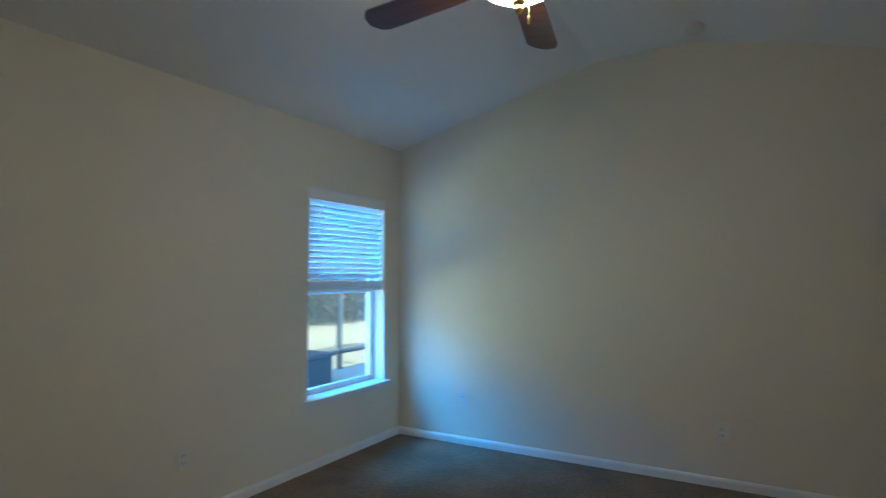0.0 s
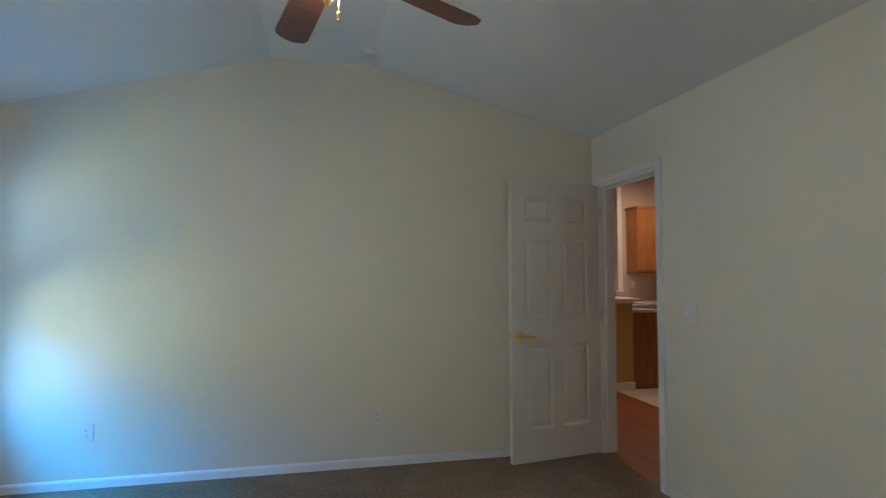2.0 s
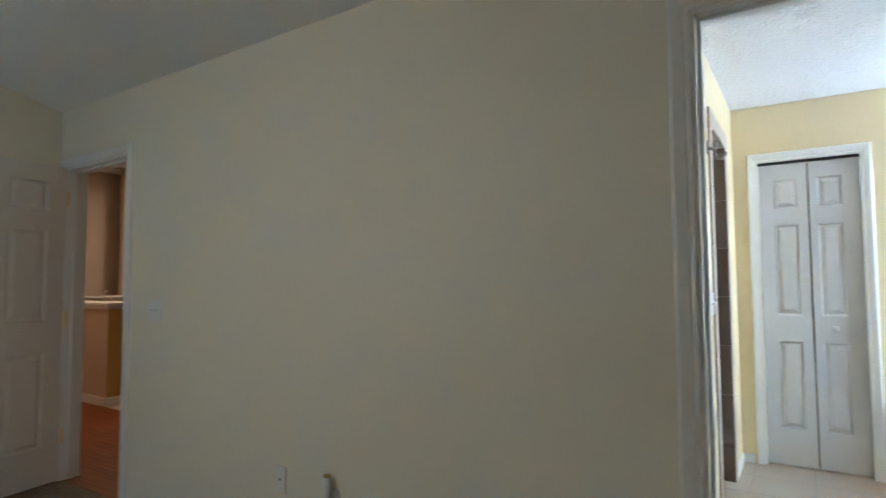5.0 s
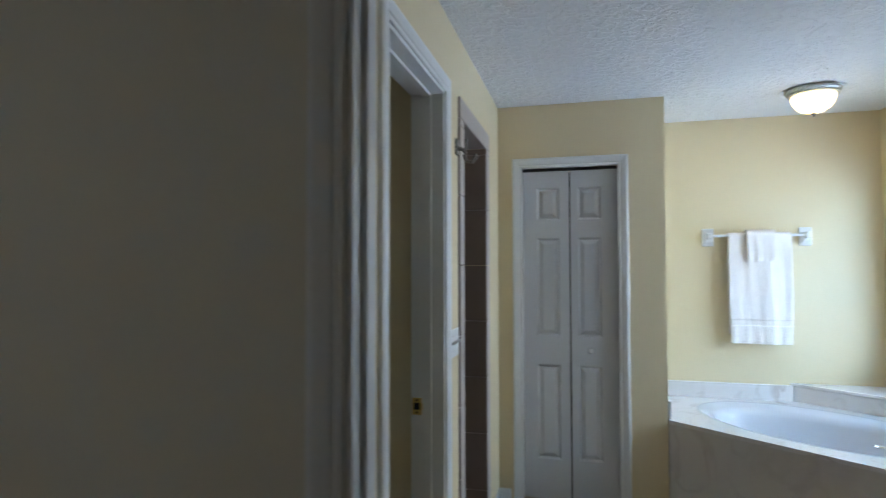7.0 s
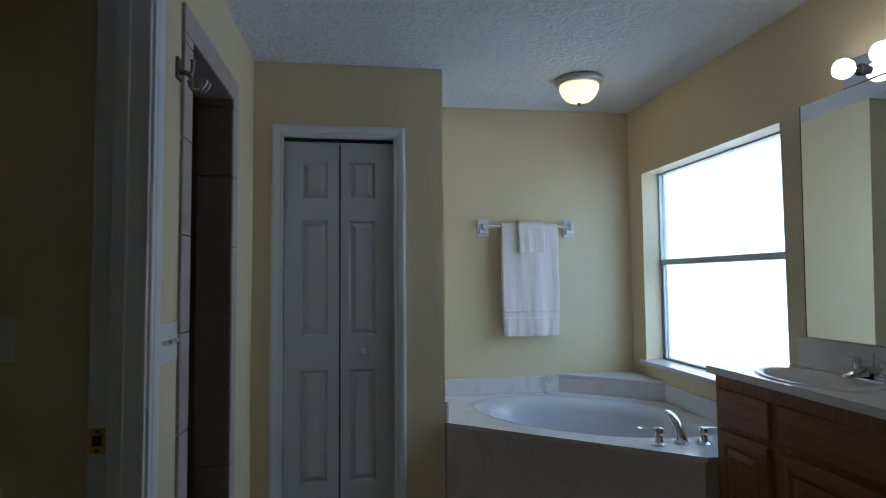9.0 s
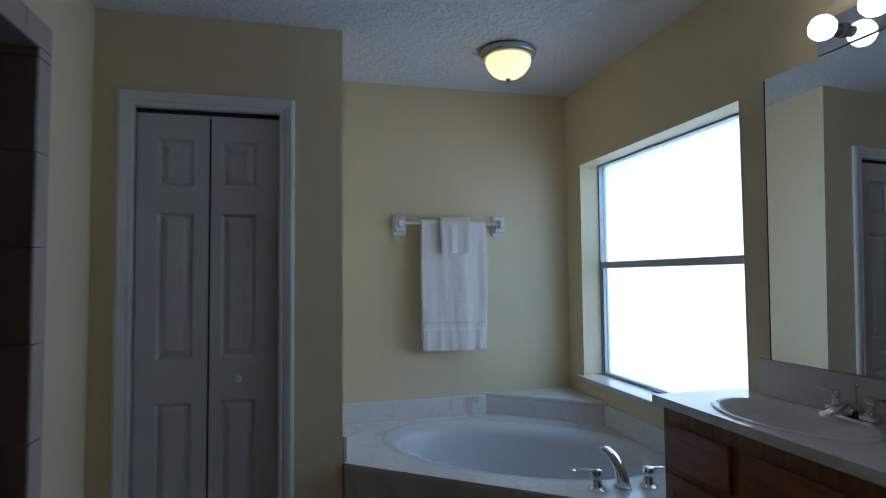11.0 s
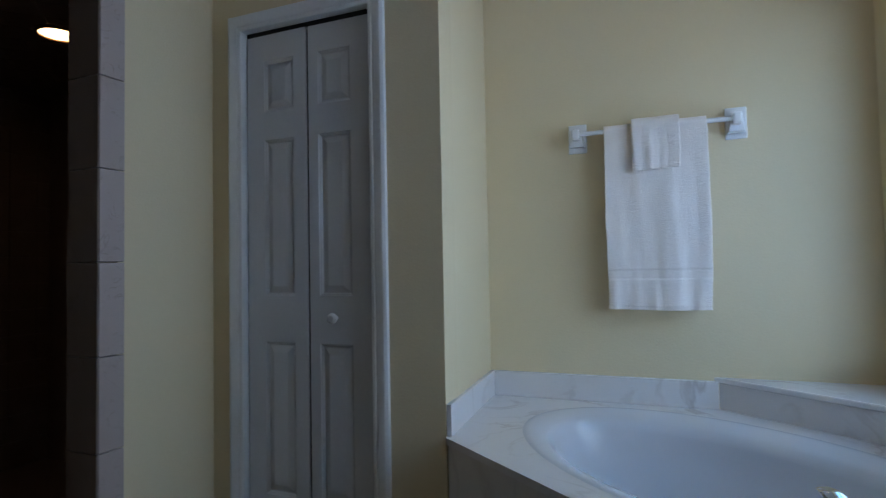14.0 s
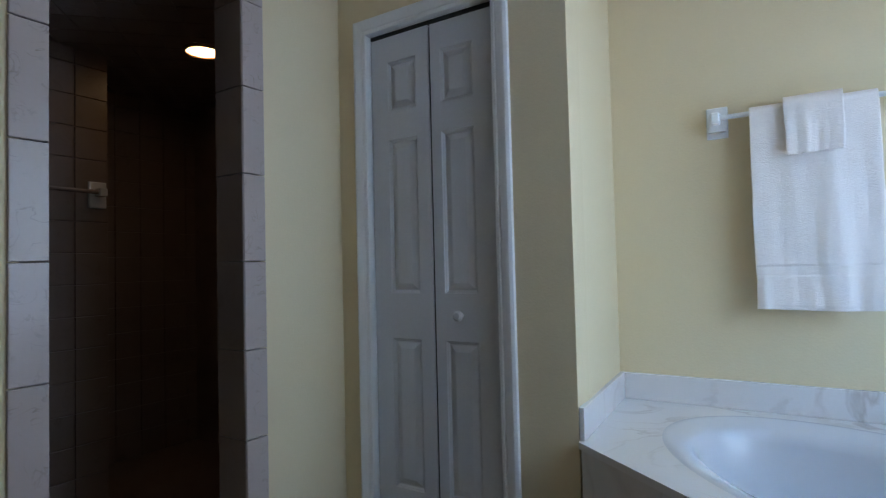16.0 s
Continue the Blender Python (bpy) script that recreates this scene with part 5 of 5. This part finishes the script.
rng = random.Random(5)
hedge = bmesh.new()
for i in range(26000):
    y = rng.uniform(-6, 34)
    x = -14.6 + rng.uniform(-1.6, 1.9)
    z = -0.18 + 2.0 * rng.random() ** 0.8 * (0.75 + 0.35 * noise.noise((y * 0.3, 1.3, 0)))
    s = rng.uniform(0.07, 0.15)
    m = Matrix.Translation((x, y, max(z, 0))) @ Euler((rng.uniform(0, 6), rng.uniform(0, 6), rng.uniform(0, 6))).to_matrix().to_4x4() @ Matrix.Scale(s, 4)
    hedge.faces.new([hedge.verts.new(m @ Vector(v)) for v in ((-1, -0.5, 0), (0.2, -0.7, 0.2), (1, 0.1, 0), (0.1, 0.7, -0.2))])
tagged(part("hedge", hedge, LEAF), "trees and hedge beyond the lawn, shade put into their dark colour", "hedge", "", "stuff")

# glowing daylight outside the frosted window
DAY = bpy.data.materials.new("daylight_distance")
DAY.use_nodes = True
dn, dl = DAY.node_tree.nodes, DAY.node_tree.links
dn.remove(dn["Principled BSDF"])
em = dn.new("ShaderNodeEmission")
em.inputs["Strength"].default_value = DAY_STRENGTH
dco = dn.new("ShaderNodeTexCoord")
sep = dn.new("ShaderNodeSeparateXYZ")
dl.new(dco.outputs["Object"], sep.inputs[0])
rmp = dn.new("ShaderNodeValToRGB")
mr0 = dn.new("ShaderNodeMapRange")
mr0.inputs["From Min"].default_value, mr0.inputs["From Max"].default_value = -0.5, 4.5
dl.new(sep.outputs["Z"], mr0.inputs["Value"])
dl.new(mr0.outputs[0], rmp.inputs[0])
rmp.color_ramp.elements[0].position, rmp.color_ramp.elements[0].color = 0.12, (0.40, 0.55, 0.95, 1)
rmp.color_ramp.elements[1].position, rmp.color_ramp.elements[1].color = 0.78, (0.08, 0.45, 1.0, 1)
e2 = rmp.color_ramp.elements.new(0.42)
e2.color = (0.72, 0.88, 1.0, 1)
dl.new(rmp.outputs[0], em.inputs["Color"])
dl.new(em.outputs[0], dn["Material Output"].inputs["Surface"])
structure("backdrop", boxes((-2.0, 9.0, -7.62, -7.60, -0.17, 4.5)), DAY, "bright hazy daylight beyond the frosted window", "backdrop")

# ---- tiles and planks ----


def laid(mesh, name, parent, m):
    ob = new(name, mesh)
    ob.parent, ob.matrix_parent_inverse, ob.matrix_basis = parent, base_of(parent).inverted(), m
    return ob


def tile_mesh(name, w, h, t, mat, bevel=0.0015):
    """A tile in the xz plane that faces -y, its corner at the origin."""
    return mesh_of(name, boxes((0, w, -t, 0, 0, h), bevel=bevel) if bevel else boxes((0, w, -t, 0, 0, h)), mat)


ft = mesh_of("tile", boxes((0.002, 0.328, 0.002, 0.328, -0.006, 0.0), bevel=0.0015), FLOOR_TILE)
fl = bpy.data.objects["floor_bath"]
for i in range(10):
    for j in range(8):
        laid(ft, "tile", fl, Matrix.Translation((0.12 + i * 0.33, SOY + 0.01 + j * 0.33, 0.0)))

kt_mesh = mesh_of("tile", boxes((0.002, 0.303, 0.002, 0.303, -0.012, 0.0), bevel=0.0015), KITCHEN_TILE)
hall = bpy.data.objects["floor_hall"]
for i in range(8):
    for j in range(13):
        laid(kt_mesh, "tile", hall, Matrix.Translation((1.255 + i * 0.305, -0.6 + j * 0.305, 0.0)))
pl = mesh_of("plank", boxes((0.0006, 0.0816, 0.0006, 1.199, -0.012, 0.0), bevel=0.0008), PLANK)
for i in range(15):
    for j in range(6):
        y = -1.8 + j * 1.2 + ((i * 7) % 5) * 0.23 - 0.46
        laid(pl, "plank", hall, Matrix.Translation((0.031 + i * 0.0815, y, 0.0)))

sn = bpy.data.objects["wall_bath_north"]
TL0, TL1, TR0, TR1, TTOP = 1.548, 1.640, 2.225, 2.318, 2.185
front_l = tile_mesh("trim_tile", TL1 - TL0 - 0.003, 0.302, 0.011, TRIM_TILE, 0.003)
front_r = tile_mesh("trim_tile", TR1 - TR0 - 0.003, 0.302, 0.011, TRIM_TILE, 0.003)
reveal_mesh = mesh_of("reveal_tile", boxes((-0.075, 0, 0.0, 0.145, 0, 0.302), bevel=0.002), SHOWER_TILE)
for k in range(1, 7):
    z = -0.074 + k * 0.305
    laid(front_l, "trim_tile", sn, Matrix.Translation((TL0, SHY, z)))
    laid(reveal_mesh, "reveal_tile", sn, Matrix.Translation((TL1 - 0.004, SHY - 0.006, z)))
    laid(front_r, "trim_tile", sn, Matrix.Translation((TR0 + 0.003, SHY, z)))
    laid(reveal_mesh, "reveal_tile", sn, Matrix.Translation((TR0 + 0.075, SHY - 0.006, z)))
for z, h in ((0.003, 0.225), (2.061, 0.031)):
    cut = mesh_of("reveal_tile", boxes((-0.075, 0, 0.0, 0.145, 0, h), bevel=0.002), SHOWER_TILE)
    laid(tile_mesh("trim_tile", TL1 - TL0 - 0.003, h, 0.011, TRIM_TILE, 0.003), "trim_tile", sn, Matrix.Translation((TL0, SHY, z)))
    laid(cut, "reveal_tile", sn, Matrix.Translation((TL1 - 0.004, SHY - 0.006, z)))
    laid(tile_mesh("trim_tile", TR1 - TR0 - 0.003, h, 0.011, TRIM_TILE, 0.003), "trim_tile", sn, Matrix.Translation((TR0 + 0.003, SHY, z)))
    laid(cut, "reveal_tile", sn, Matrix.Translation((TR0 + 0.075, SHY - 0.006, z)))
head_tile = tile_mesh("trim_tile", 0.302, 0.092, 0.011, TRIM_TILE, 0.003)
for x in (TL0 - 0.02, TL0 + 0.287, TL0 + 0.592):
    w = min(0.302, TR1 - x) if x > TL0 else 0.302
    hm = head_tile if w > 0.29 else tile_mesh("trim_tile", w, 0.092, 0.011, TRIM_TILE, 0.003)
    laid(hm, "trim_tile", sn, Matrix.Translation((max(x, TL0 + 0.0), SHY - 0.0005, TTOP - 0.092)))
laid(mesh_of("reveal_tile", boxes((TL1, TR0, SHY - 0.004, SHY + 0.14, TTOP - 0.092, TTOP - 0.06)), SHOWER_TILE), "reveal_tile", sn, Matrix.Identity(4))

ws = bpy.data.objects["wall_shower"]
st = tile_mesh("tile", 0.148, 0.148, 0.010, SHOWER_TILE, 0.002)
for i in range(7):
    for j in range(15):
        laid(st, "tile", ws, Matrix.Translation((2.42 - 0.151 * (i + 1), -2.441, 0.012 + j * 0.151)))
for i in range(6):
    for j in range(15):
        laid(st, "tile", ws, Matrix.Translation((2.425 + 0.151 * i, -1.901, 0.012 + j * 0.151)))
